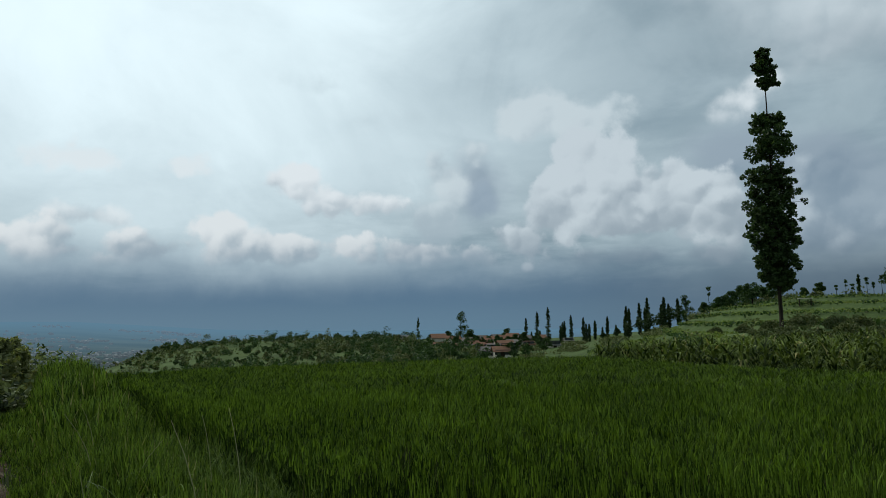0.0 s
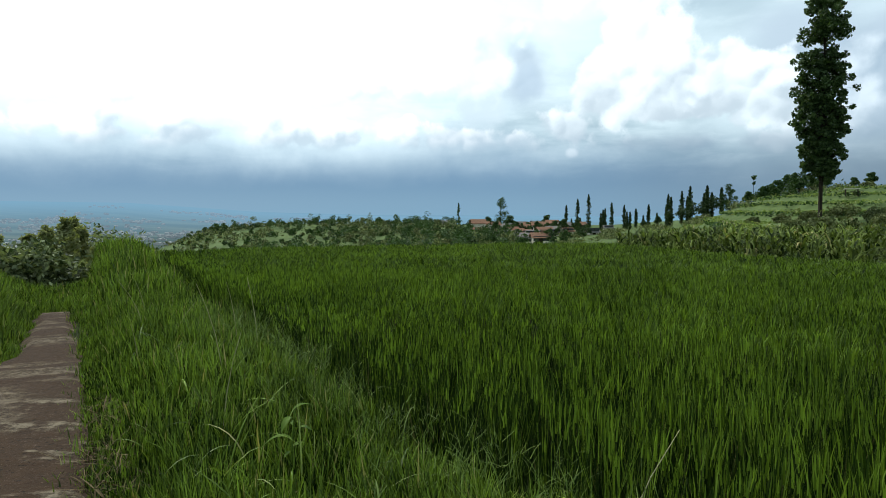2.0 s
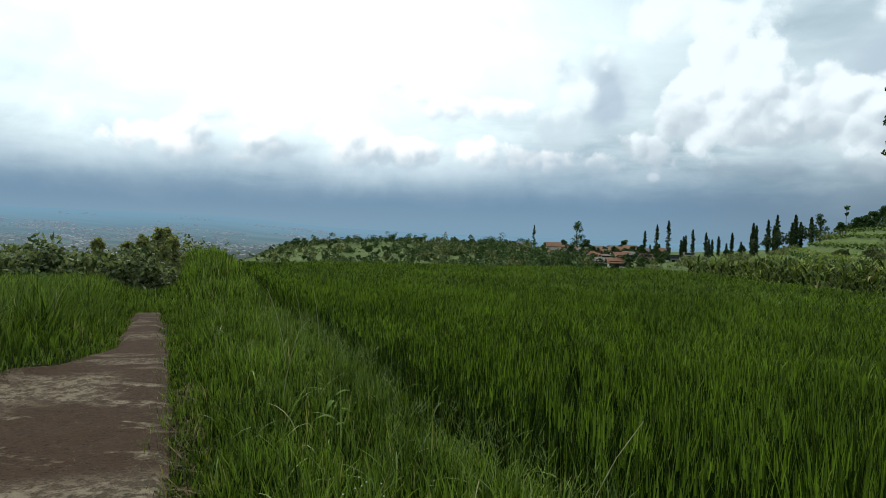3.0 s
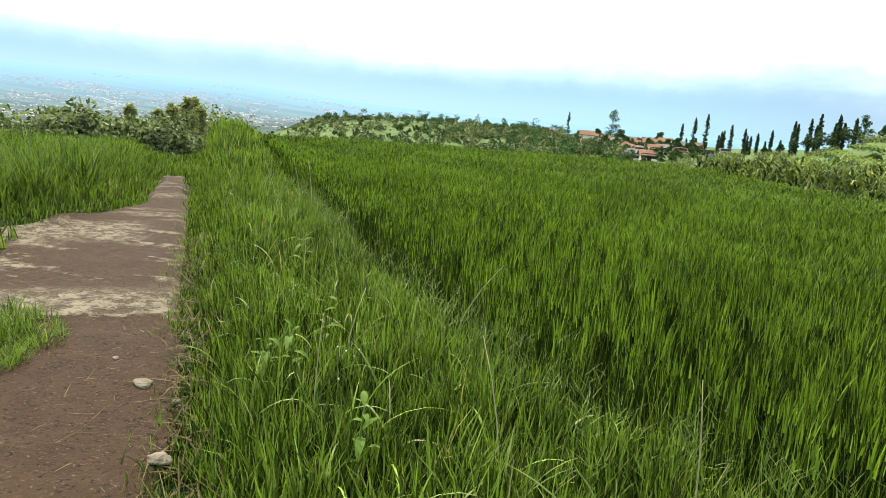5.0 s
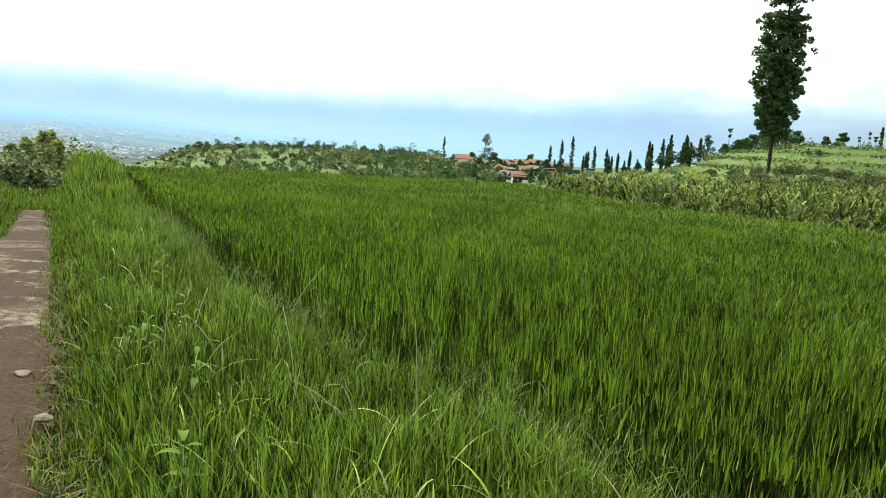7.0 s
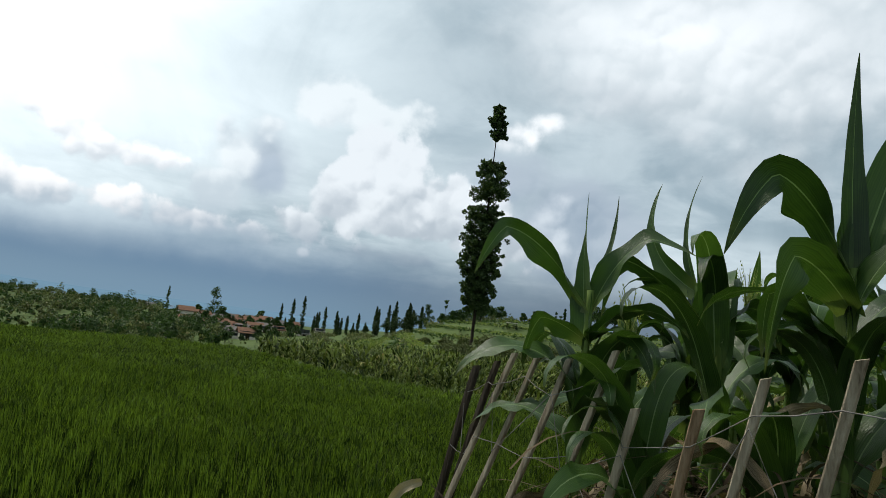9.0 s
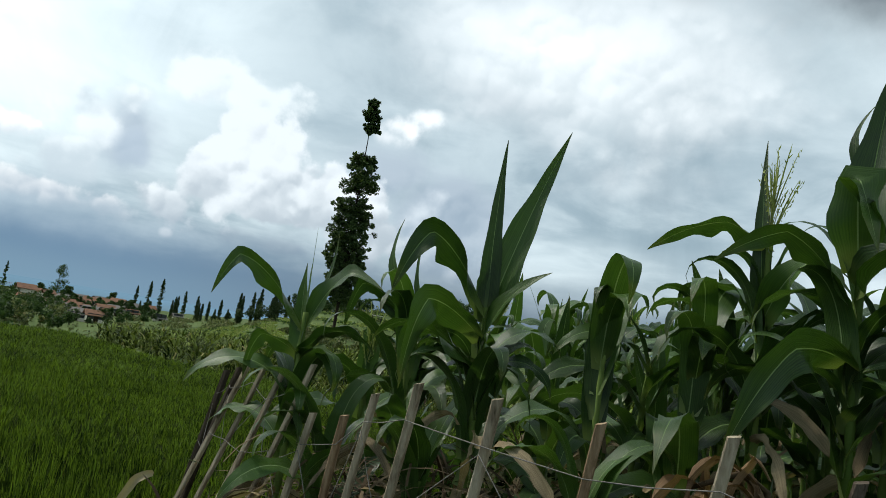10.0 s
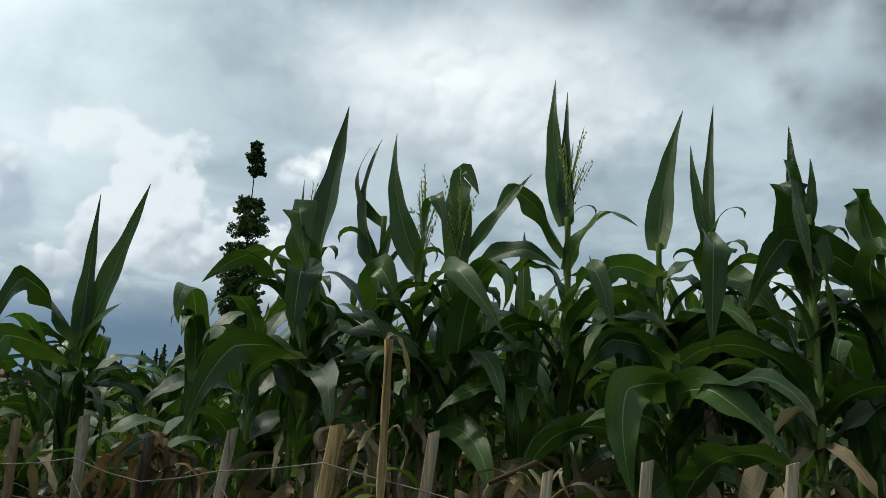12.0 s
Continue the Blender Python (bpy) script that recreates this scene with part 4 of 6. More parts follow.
def stake_ends(i):
    s, u, z, kind = STAKES[i]
    out = np.interp(i, [0, 5, 7, 13, 15, 22], [0.10, 0.10, -0.15, -0.18, 0.05, 0.05])
    back = np.interp(i, [0, 1, 2, 5, 7, 13, 15, 22], [0.17, 0.20, 0.30, 0.30, 0.20, 0.19, 0.10, 0.10])
    low = 0.62 + 0.03 * max(0, -s - 3)
    top, foot = Vector((*xy(s, u), z)), Vector((*xy(s + back * (z - low), u - out * (z - low)), low))
    return top, foot


def fence():
    root = thing("stake_fence", "leaning weathered wooden stakes tied with pale twine", "fence")
    for i, (s, u, z, kind) in enumerate(STAKES):
        top, foot = stake_ends(i)
        w, d = (0.050, 0.026) if kind == 1 else ((0.055 - 0.018 * i, 0.03) if kind == 2 and i < 2 else (0.040, 0.022))
        w *= random.uniform(0.6, 0.76)
        if 1 < i < 6:
            w *= 0.8
        axis = (top - foot).normalized()
        across = Vector((DX, DY, 0)).cross(axis).cross(axis).normalized()
        out = axis.cross(across)
        bm = bmesh.new()
        n, rings = 9, []
        for j in range(n):
            f = j / (n - 1)
            p = foot.lerp(top, f) + across * (0.008 * math.sin(f * 5 + i)) + out * (0.006 * math.sin(f * 4 + 2 * i))
            ww = w * (1 - 0.06 * f + 0.08 * noise.noise((i * 3.1, f * 4, 0)))
            ring = []
            for a, b in ((-0.5, -0.35), (-0.35, -0.5), (0.35, -0.5), (0.5, -0.35), (0.5, 0.35), (0.35, 0.5), (-0.35, 0.5), (-0.5, 0.35)):
                slant = 0.012 * a if j == n - 1 else 0
                ring.append(bm.verts.new(p + across * a * ww + out * b * d + axis * slant))
            rings.append(ring)
        for a, b in zip(rings, rings[1:]):
            for q in range(8):
                bm.faces.new((a[q], a[(q + 1) % 8], b[(q + 1) % 8], b[q]))
        bm.faces.new(rings[-1]), bm.faces.new(rings[0][::-1])
        part("stake", bm, (STAKE, STAKE_NEW, STAKE_OLD, STAKE_BROWN)[kind], root, ("", "yellowish newer stake", "dark rotten stake", "brown wooden stake")[kind])
    # twine: two strands run level from stake to stake, a third zigzags between them
    for lay in range(3):
        pts = []
        for i in range(len(STAKES)):
            top, foot = stake_ends(i)
            axis = (foot - top).normalized()
            drop = (0.12, 0.40, 0.16)[lay] + (0.30 * (i % 2) if lay == 2 else 0.0) + random.uniform(-0.03, 0.03)
            toward = Vector((-NX, -NY, 0)) * 0.022
            p = top + axis * drop + toward
            if pts:
                q = pts[-1]
                pts.append(q.lerp(p, 0.5) - Vector((0, 0, random.uniform(0.0, 0.008))))
            pts.append(p)
        v, f = tube(pts, [0.0017] * len(pts), 5)
        part("twine", quads("twine", v, f), TWINE, root, "pale knotted twine")


fence()

# ------------------------------------------------------------------ maize


def maize_leaf_mesh(name, length, width, start, end, power, roll, wave, rib=True, segs=14):
    """A long leaf along +x that climbs at the start angle and turns to the end angle (degrees), folded along its pale midrib."""
    cuts = (-1, -0.55, -0.04, 0.04, 0.55, 1)
    vs, p = [], Vector((0, 0, 0))
    o = random.uniform(0, 30)
    for i in range(segs + 1):
        f = i / segs
        a = radians(start + (end - start) * f ** power)
        w = width * 0.5 * min(1, 0.5 + f * 2.6) * (1 - max(0, (f - 0.42) / 0.58) ** 1.9) + 0.0012
        t = radians(roll) * f
        up = Vector((-math.sin(a), 0, math.cos(a)))
        side = Vector((0, 1, 0)) * math.cos(t) + up * math.sin(t)
        nrm = up * math.cos(t) - Vector((0, 1, 0)) * math.sin(t)
        for c in cuts:
            lift = abs(c) * w * max(0.04, 0.42 - 0.7 * f) + wave * w * abs(c) ** 2 * math.sin(f * 23 + o + (2.1 if c > 0 else 0))
            if abs(c) < 0.1:
                lift -= 0.0015
            vs.append(p + side * (c * w) + nrm * lift)
        p = p + Vector((math.cos(a), 0, math.sin(a))) * (length / segs)
    fs = [(i * 6 + j, i * 6 + j + 1, i * 6 + j + 7, i * 6 + j + 6) for i in range(segs) for j in range(5)]
    slots = [1 if (j == 2 and rib) else 0 for i in range(segs) for j in range(5)]
    return quads(name, [tuple(v) for v in vs], fs, True, slots, [(c, i / segs) for i in range(segs + 1) for c in cuts])


random.seed(11)
LEAVES = {
    "spear": [maize_leaf_mesh("leaf", l, w, a, b, 1.0, r, 0.05) for l, w, a, b, r in ((0.72, 0.112, 82, 77, 15), (0.66, 0.095, 86, 85, -20), (0.78, 0.12, 74, 64, 25), (0.6, 0.065, 88, 82, 40))],
    "arch": [maize_leaf_mesh("leaf", l, w, a, b, q, r, 0.30) for l, w, a, b, q, r in ((0.76, 0.125, 74, -84, 1.5, 30), (0.68, 0.118, 66, -70, 1.1, -55), (0.8, 0.128, 78, -92, 1.7, 25), (0.66, 0.112, 60, -50, 1.0, -40), (0.72, 0.125, 72, -92, 1.1, 65))],
    "droop": [maize_leaf_mesh("leaf", l, w, a, b, q, r, 0.30) for l, w, a, b, q, r in ((0.8, 0.12, 58, -88, 0.7, 25), (0.85, 0.125, 50, -88, 0.7, -40), (0.7, 0.11, 40, -84, 0.6, 50))],
    "fold": [maize_leaf_mesh("leaf", l, w, a, b, q, r, 0.08, segs=18) for l, w, a, b, q, r in ((0.74, 0.115, 80, -155, 3.2, 12), (0.82, 0.12, 74, -165, 2.6, -18), (0.7, 0.11, 84, -145, 4.2, 28))],
    "dry": [maize_leaf_mesh("dry_leaf", l, w, a, b, q, r, 0.5, rib=False) for l, w, a, b, q, r in ((0.72, 0.060, 20, -89, 0.45, 260), (0.62, 0.055, 0, -88, 0.4, -380), (0.75, 0.05, 40, -86, 0.5, 220), (0.66, 0.065, 55, -88, 0.5, -200), (0.55, 0.04, -20, -90, 0.4, 420))],
}


def stalk_mesh(tall):
    pts, rad = [], []
    n = 30
    for i in range(n + 1):
        f = i / n
        node = 1.0 + (0.22 if i % 3 == 0 else 0.0)
        pts.append((0.012 * math.sin(f * 3), 0.01 * math.sin(f * 4 + 1), tall * f))
        rad.append((0.0165 - 0.005 * f) * node)
    return quads("stalk", *tube(pts, rad, 8))


def tassel_mesh():
    """A spike with thin spreading branches, each beaded with small florets."""
    n = 17
    turn = rng.uniform(0, 6.28, n)
    lean, bend, tall = rng.uniform(0.05, 0.32, n), rng.uniform(0.0, 0.35, n), rng.uniform(0.13, 0.24, n)
    roots = np.stack([0 * turn, 0 * turn, rng.uniform(0.0, 0.12, n)], 1)
    stems = [blades(roots, tall, np.full(n, 0.0045), turn + k, lean, bend, 6) for k in (0, 0.02)]
    per = 12
    f = np.tile((np.arange(per) + 1.5) / (per + 1), n)
    a, t = np.repeat(lean + bend * 0.5, per), np.repeat(turn, per)
    at = np.repeat(roots, per, 0) + np.stack([np.sin(a) * np.cos(t), np.sin(a) * np.sin(t), np.cos(a)], 1) * (f * np.repeat(tall, per))[:, None]
    m = len(at)
    florets = blades(at, rng.uniform(0.010, 0.018, m), np.full(m, 0.004), rng.uniform(0, 6.28, m), rng.uniform(0.3, 0.9, m), np.zeros(m), 2)
    return quads("tassel", *join(stems + [florets]))


STALKS = [stalk_mesh(t) for t in (1.0, 1.0, 1.0)]
TASSELS = [tassel_mesh() for _ in range(3)]


def maize_plant(s, u, tall, plane, tassel, top=(), lush=1.0, label=""):
    """One maize plant. plane: the way its two ranks of leaves face; top: extra leaves (kind, variant, turn, tilt, scale) at the tip."""
    x, y = xy(s, u)
    root = thing("maize_plant", label or ("tall green maize plant with a yellow-green tassel" if tassel else "tall green maize plant with long arching leaves"),
                 "maize", pose(x, y, float(land(x, y)) - 0.02, random.uniform(-3, 3), random.uniform(-3, 3), plane), "maize plants in the fenced field")
    part("stalk", STALKS[0], STALK, root, at=Matrix.Diagonal((1, 1, tall, 1)))
    n = random.randint(11, 13)
    for i in range(n):
        f = (i + 0.6) / n
        z = tall * (0.10 + 0.88 * f)
        turn = 180 * (i % 2) + random.uniform(-32, 32)
        if f < (0.56 if u < 3.4 else 0.45):
            kind = "dry" if random.random() < (0.97 if u < 3.0 else 0.85) else "droop"
        elif f < 0.62:
            kind = random.choice(("droop", "arch", "arch"))
        elif f < 0.9:
            kind = random.choice(("arch", "fold", "arch", "fold"))
        else:
            kind = random.choice(("spear", "fold", "arch"))
        leaf = random.choice(LEAVES[kind])
        sc = random.uniform(0.8, 1.08) * (0.85 if kind == "dry" else 1.0) * lush
        part("dry_leaf" if kind == "dry" else "leaf", leaf, [DRY] if kind == "dry" else [MAIZE, RIB], root,
             "brown withered leaf" if kind == "dry" else "", at=pose(0, 0, z, 0, random.uniform(-8, 8), turn) @ Matrix.Scale(sc, 4))
    for kind, k, turn, tilt, sc in top or [("spear", random.randrange(4), random.uniform(0, 360), random.uniform(-6, 12), random.uniform(0.5, 0.85)) for _ in range(3)]:
        part("leaf", LEAVES[kind][k % len(LEAVES[kind])], [MAIZE, RIB], root, at=pose(0, 0, tall * 0.97, 0, tilt, turn - plane) @ Matrix.Scale(sc, 4))
    if tassel:
        part("tassel", random.choice(TASSELS), TASSEL, root, "yellow-green tassel", at=pose(0, 0, tall * 1.02, 0, 0, random.uniform(0, 360)) @ Matrix.Scale(1.35, 4))
    return root


def blade_mesh(apex, tip, width, roll, lean):
    """One leaf of a plant by the fence: it climbs from its collar over the apex to the tip (sideways, up), rolled about its midrib."""
    pa, p2 = Vector((apex[0], lean, apex[1])), Vector((tip[0], lean * 1.1, tip[1]))
    da, db = pa.length, (p2 - pa).length
    q = min(0.72, max(0.3, da / (da + db)))
    p1 = (pa - p2 * q * q) / (2 * q * (1 - q))
    segs, vs = 18, []
    cuts = (-1, -0.55, -0.032, 0.032, 0.55, 1)
    o = random.uniform(0, 30)
    wave = 0.10 if p2.z > pa.z else 0.30
    for n in range(segs + 1):
        f = n / segs
        p = p1 * (2 * f * (1 - f)) + p2 * f * f
        if p2.z < pa.z:
            p = p.lerp(pa * (f / q) if f < q else pa.lerp(p2, (f - q) / (1 - q)), 0.42)
        t = (p1 * (2 - 4 * f) + p2 * (2 * f))
        t = t.normalized() if t.length > 1e-6 else Vector((0, 0, 1))
        flat = (Vector((0, 1, 0)) - t * t.y).normalized()
        up = t.cross(flat)
        a = radians(roll + (14 if p2.z > pa.z else 30) * math.sin(f * 3.2 + o))
        side, nrm = flat * math.cos(a) + up * math.sin(a), up * math.cos(a) - flat * math.sin(a)
        taper = 1 - max(0, (f - 0.20) / 0.80) ** 1.12 if p2.z > pa.z else 1 - max(0, (f - 0.38) / 0.62) ** 1.7
        w = width * (0.54 if p2.z > pa.z else 0.5) * min(1, 0.62 + f * 2.4) * taper * (1 + 0.05 * math.sin(f * 21 + o)) + 0.001
        for c in cuts:
            lift = abs(c) * w * max(0.10, 0.62 - 0.5 * f) + wave * w * c * c * math.sin(f * 17 + o + (2.1 if c > 0 else 0)) * min(1, 3 * (1 - f))
            vs.append(p + side * (c * w * 1.12) + nrm * lift)
    fs = [(n * 6 + m, n * 6 + m + 1, n * 6 + m + 7, n * 6 + m + 6) for n in range(segs) for m in range(5)]
    return quads("leaf", [tuple(v) for v in vs], fs, True, [1 if m == 2 else 0 for n in range(segs) for m in range(5)], [(c, n / segs) for n in range(segs + 1) for c in cuts])


def grow(s, u, tassel, tops):
    """A maize plant whose upper leaves are given one by one; the lower ones hang dry."""
    x, y = xy(s, u)
    z = float(land(x, y)) - 0.02
    tall = max(t[0] for t in tops) - z
    root = thing("maize_plant", "tall green maize plant with a yellow-green tassel" if tassel else "tall green maize plant with broad upright leaves",
                 "maize", pose(x, y, z, 0, 0, -58.74), "maize plants in the fenced field")
    part("stalk", STALKS[0], STALK, root, at=Matrix.Diagonal((1, 1, tall + 0.03, 1)))
    for zc, ax, az, tx, tz, width, roll, lean in tops:
        part("leaf", blade_mesh((ax, az), (tx, tz), width, roll, lean), [MAIZE, RIB], root, at=pose(0, 0, zc - z))
    for n in range(19):
        f = (n + 0.5) / 19
        dry = f < 0.64
        kind = "dry" if dry else ("droop" if f < 0.62 else random.choice(("arch", "fold", "arch")))
        part("dry_leaf" if dry else "leaf", random.choice(LEAVES[kind]), [DRY] if dry else [MAIZE, RIB], root, "brown withered leaf" if dry else "",
             at=pose(0, 0, tall * (0.12 + 0.66 * f), 0, random.uniform(-8, 8), 180 * (n % 2) + random.uniform(-50, 50)) @ Matrix.Scale(random.uniform(0.75, 1.0), 4))
    for n in range(2 if s > -5.2 else 6):
        part("dry_leaf", random.choice(LEAVES["dry"]), [DRY], root, "brown withered leaf",
             at=pose(0, 0, tall * random.uniform(0.36, 0.68), 0, random.uniform(-10, 10), -90 + random.uniform(-60, 60)) @ Matrix.Scale(random.uniform(0.7, 1.05), 4))
    for n in range(5):
        part("leaf", random.choice(LEAVES[("arch", "fold", "droop")[n % 3]]), [MAIZE, RIB], root,
             at=pose(0, 0, tall * random.uniform(0.72, 0.90), 0, random.uniform(-8, 8), 180 * (n % 2) + random.uniform(-45, 45)) @ Matrix.Scale(random.uniform(0.5, 0.72), 4))
    if tassel:
        part("tassel", random.choice(TASSELS), TASSEL, root, "yellow-green tassel", at=pose(0, 0, tall * 1.0, 0, 0, random.uniform(0, 360)) @ Matrix.Scale(1.3, 4))


random.seed(31)
# the plants nearest the fence: along, out, tassel, then each leaf as height of its collar, apex (sideways, up), tip (sideways, up), width, roll, lean to the field
grow(-4.53, 2.5, False, [
    (2.23, -0.02, 0.42, -0.02, 0.76, 0.073, 108, 0.00),
    (2.23, 0.09, 0.41, 0.23, 0.81, 0.130, 108, 0.05),
    (2.26, -0.19, 0.29, -0.32, 0.03, 0.123, 50, -0.20),
    (2.16, -0.10, 0.12, -0.15, -0.22, 0.109, 50, -0.30),
    (2.08, 0.13, 0.28, 0.27, 0.37, 0.100, 60, -0.05),
    (2.03, -0.16, 0.14, -0.16, -0.05, 0.085, 50, -0.30),
])
grow(-3.70, 2.42, False, [
    (2.08, -0.30, 0.29, -0.41, 0.10, 0.094, 50, -0.17),
    (1.97, -0.04, 0.26, -0.05, 0.41, 0.090, 75, 0.00),
    (2.12, -0.08, 0.20, -0.10, 0.44, 0.034, 60, 0.08),
    (2.13, 0.02, 0.20, 0.03, 0.41, 0.034, 60, 0.08),
    (2.07, 0.20, 0.29, 0.38, 0.23, 0.085, 50, 0.00),
    (1.97, -0.13, 0.07, -0.18, -0.13, 0.073, 45, -0.12),
])
grow(-3.80, 3.25, False, [
    (2.26, -0.24, 0.28, -0.21, 0.52, 0.096, 75, 0.00),
    (2.27, -0.07, 0.24, -0.02, 0.54, 0.036, 60, 0.00),
    (2.14, -0.31, 0.24, -0.38, -0.04, 0.097, 50, -0.15),
])
grow(-5.78, 2.47, False, [
    (2.60, 0.03, 0.40, 0.07, 0.70, 0.128, 80, 0.03),
    (2.55, -0.02, 0.26, 0.04, 0.04, 0.129, 75, -0.12),
    (2.50, 0.11, 0.04, 0.12, -0.20, 0.126, 60, -0.27),
    (2.26, -0.15, 0.01, -0.31, -0.32, 0.112, 50, -0.27),
    (2.39, -0.20, 0.24, -0.40, 0.13, 0.096, 50, -0.17),
])
grow(-5.90, 2.8, False, [
    (2.65, -0.11, 0.34, -0.04, 0.61, 0.092, 70, 0.00),
    (2.86, -0.15, 0.24, -0.09, 0.37, 0.047, 60, 0.00),
    (2.43, 0.10, 0.20, 0.22, 0.00, 0.116, 60, -0.20),
])
grow(-5.50, 2.8, True, [
    (2.40, -0.03, 0.36, -0.04, 0.69, 0.060, 85, 0.00),
    (2.38, 0.16, 0.22, 0.28, 0.10, 0.095, 55, -0.20),
    (2.66, -0.14, 0.08, -0.42, -0.05, 0.093, 50, -0.10),
])
grow(-6.16, 2.66, True, [
    (2.62, -0.13, 0.31, -0.15, 0.60, 0.096, 80, -0.01),
    (2.44, 0.29, 0.12, 0.47, -0.09, 0.102, 50, -0.36),
    (2.49, 0.15, 0.37, 0.22, 0.21, 0.082, 55, -0.26),
])
grow(-6.34, 2.6, True, [
    (2.56, 0.01, 0.45, 0.07, 0.35, 0.101, 70, 0.00),
    (2.59, 0.17, 0.26, 0.28, 0.39, 0.083, 65, 0.00),
    (2.55, 0.29, 0.12, 0.42, 0.04, 0.074, 60, -0.10),
])
grow(-6.73, 2.75, True, [
    (2.81, -0.06, 0.33, -0.06, 0.62, 0.081, 80, 0.00),
    (2.81, -0.01, 0.30, -0.01, 0.56, 0.054, 80, 0.00),
    (2.69, -0.22, 0.26, -0.29, 0.12, 0.079, 55, -0.05),
    (2.63, 0.18, 0.20, 0.28, 0.14, 0.068, 55, -0.10),
    (2.43, 0.15, 0.16, 0.22, -0.07, 0.090, 50, -0.25),
])
grow(-7.05, 3.0, False, [
    (2.75, 0.03, 0.34, 0.10, 0.62, 0.093, 75, 0.05),
    (2.63, -0.16, 0.02, -0.24, -0.17, 0.089, 60, -0.20),
])
grow(-7.25, 3.0, False, [
    (2.78, -0.05, 0.21, -0.07, 0.41, 0.048, 75, 0.00),
    (2.79, 0.00, 0.28, 0.02, 0.59, 0.049, 75, 0.05),
    (2.62, 0.01, 0.07, 0.00, -0.29, 0.119, 60, -0.40),
    (2.64, 0.15, -0.10, 0.25, -0.25, 0.085, 55, -0.30),
])
grow(-7.15, 2.3, False, [
    (2.21, -0.12, -0.02, -0.10, -0.31, 0.103, 60, -0.15),
    (2.18, 0.10, 0.02, 0.29, -0.15, 0.091, 50, -0.15),
    (2.27, -0.17, 0.06, -0.27, -0.07, 0.077, 50, -0.10),
])
grow(-7.55, 2.65, False, [
    (2.68, -0.03, 0.23, -0.04, 0.43, 0.059, 80, 0.00),
    (2.76, 0.02, 0.12, 0.02, 0.23, 0.034, 80, 0.00),
    (2.55, -0.07, 0.31, -0.02, -0.02, 0.105, 60, -0.25),
    (2.54, 0.00, 0.12, 0.05, -0.17, 0.098, 50, -0.15),
])
grow(-7.75, 2.65, False, [
    (2.64, -0.05, 0.22, -0.03, 0.05, 0.089, 60, 0.00),
    (2.54, -0.28, 0.14, -0.40, -0.11, 0.099, 50, -0.15),
    (2.43, -0.04, 0.20, 0.07, 0.15, 0.085, 50, -0.25),
])

# the plants between them: along, out, height of stalk, plane
random.seed(23)
for s_, u_, tall_, plane_ in ((-4.32, 2.42, 0.85, 10), (-5.05, 2.35, 0.85, -30), (-3.98, 2.35, 0.8, -10), (-4.12, 2.72, 1.32, 20), (-4.95, 2.78, 1.38, 40), (-5.22, 2.75, 1.46, 10), (-6.95, 2.75, 1.3, -10), (-6.52, 2.9, 1.4, 40), (-6.05, 3.15, 1.5, 70), (-6.5, 3.2, 1.55, -40), (-6.9, 3.25, 1.5, 15), (-7.4, 3.3, 1.5, 60), (-5.72, 3.25, 1.42, 100), (-5.0, 3.15, 1.32, 130), (-5.35, 3.2, 1.38, -70), (-8.05, 2.62, 1.55, 35), (-8.4, 2.58, 1.6, -20), (-8.9, 2.62, 1.6, 55)):
    maize_plant(s_, u_, tall_, plane_, False, (("fold", 1, plane_ + 20, 5, 0.7), ("arch", 2, plane_ + 200, 0, 0.7)))
for i in range(6):
    out = 3.35 + 0.66 * i
    a = -3.45 - random.uniform(0, 0.2)
    while a > -9.6 - 0.25 * i:
        short = (1.12 if i > 1 else 1.05) if a > -5.2 else 1.22
        maize_plant(a + random.uniform(-0.07, 0.07), out + random.uniform(-0.1, 0.1), random.uniform(0.88, 1.10) * short, random.uniform(0, 180), random.random() < 0.2,
                    (("spear", random.randrange(4), random.uniform(0, 360), 0, random.uniform(0.4, 0.7)), ("arch", random.randrange(5), random.uniform(0, 360), 0, 0.8)))
        a -= random.uniform(0.32, 0.46)


def dead_stalk():
    x, y = xy(-6.50, 1.70)
    g = float(land(x, y)) - 0.02
    root = thing("dead_maize_stalk", "dead straw-coloured maize stalk broken off beside the fence", "maize", pose(x, y, g, 1.5, -1.0, 0))
    part("stalk", STALKS[1], STAKE_NEW, root, at=Matrix.Diagonal((0.8, 0.8, 2.28 - g, 1)))
    for k, z, turn, sc in ((2, 1.55, 30, 0.3), (4, 1.35, 160, 0.35), (0, 0.9, 200, 0.8), (1, 0.7, 80, 0.8), (0, 0.5, 300, 0.8)):
        part("dry_leaf", LEAVES["dry"][k], DRY, root, at=pose(0, 0, z, 0, 0, turn) @ Matrix.Scale(sc, 4))


dead_stalk()


def hanging_dry_leaf(x, y, z, turn, sc, k):
    ob = part("dry_maize_leaf", LEAVES["dry"][k].copy(), DRY, at=pose(x, y, z, 0, 0, turn) @ Matrix.Scale(sc, 4))
    tagged(ob, "long withered maize leaf hanging over the fence", "dry leaf", "withered leaves on the fence")


for s_, u_, z_, t_, c_, k_ in ((-3.9, 2.1, 1.45, 160, 0.55, 0), (-4.3, 1.95, 1.45, 230, 0.6, 2), (-5.6, 1.95, 1.72, 200, 0.9, 0), (-5.9, 1.9, 1.75, 140, 0.85, 1),
                               (-6.3, 1.9, 1.7, 250, 0.8, 2), (-6.95, 2.0, 1.72, 180, 0.8, 0), (-4.9, 1.9, 1.6, 190, 0.9, 1), (-7.5, 2.05, 1.72, 150, 0.9, 2)):
    hanging_dry_leaf(*xy(s_, u_), z_, t_, c_, k_)


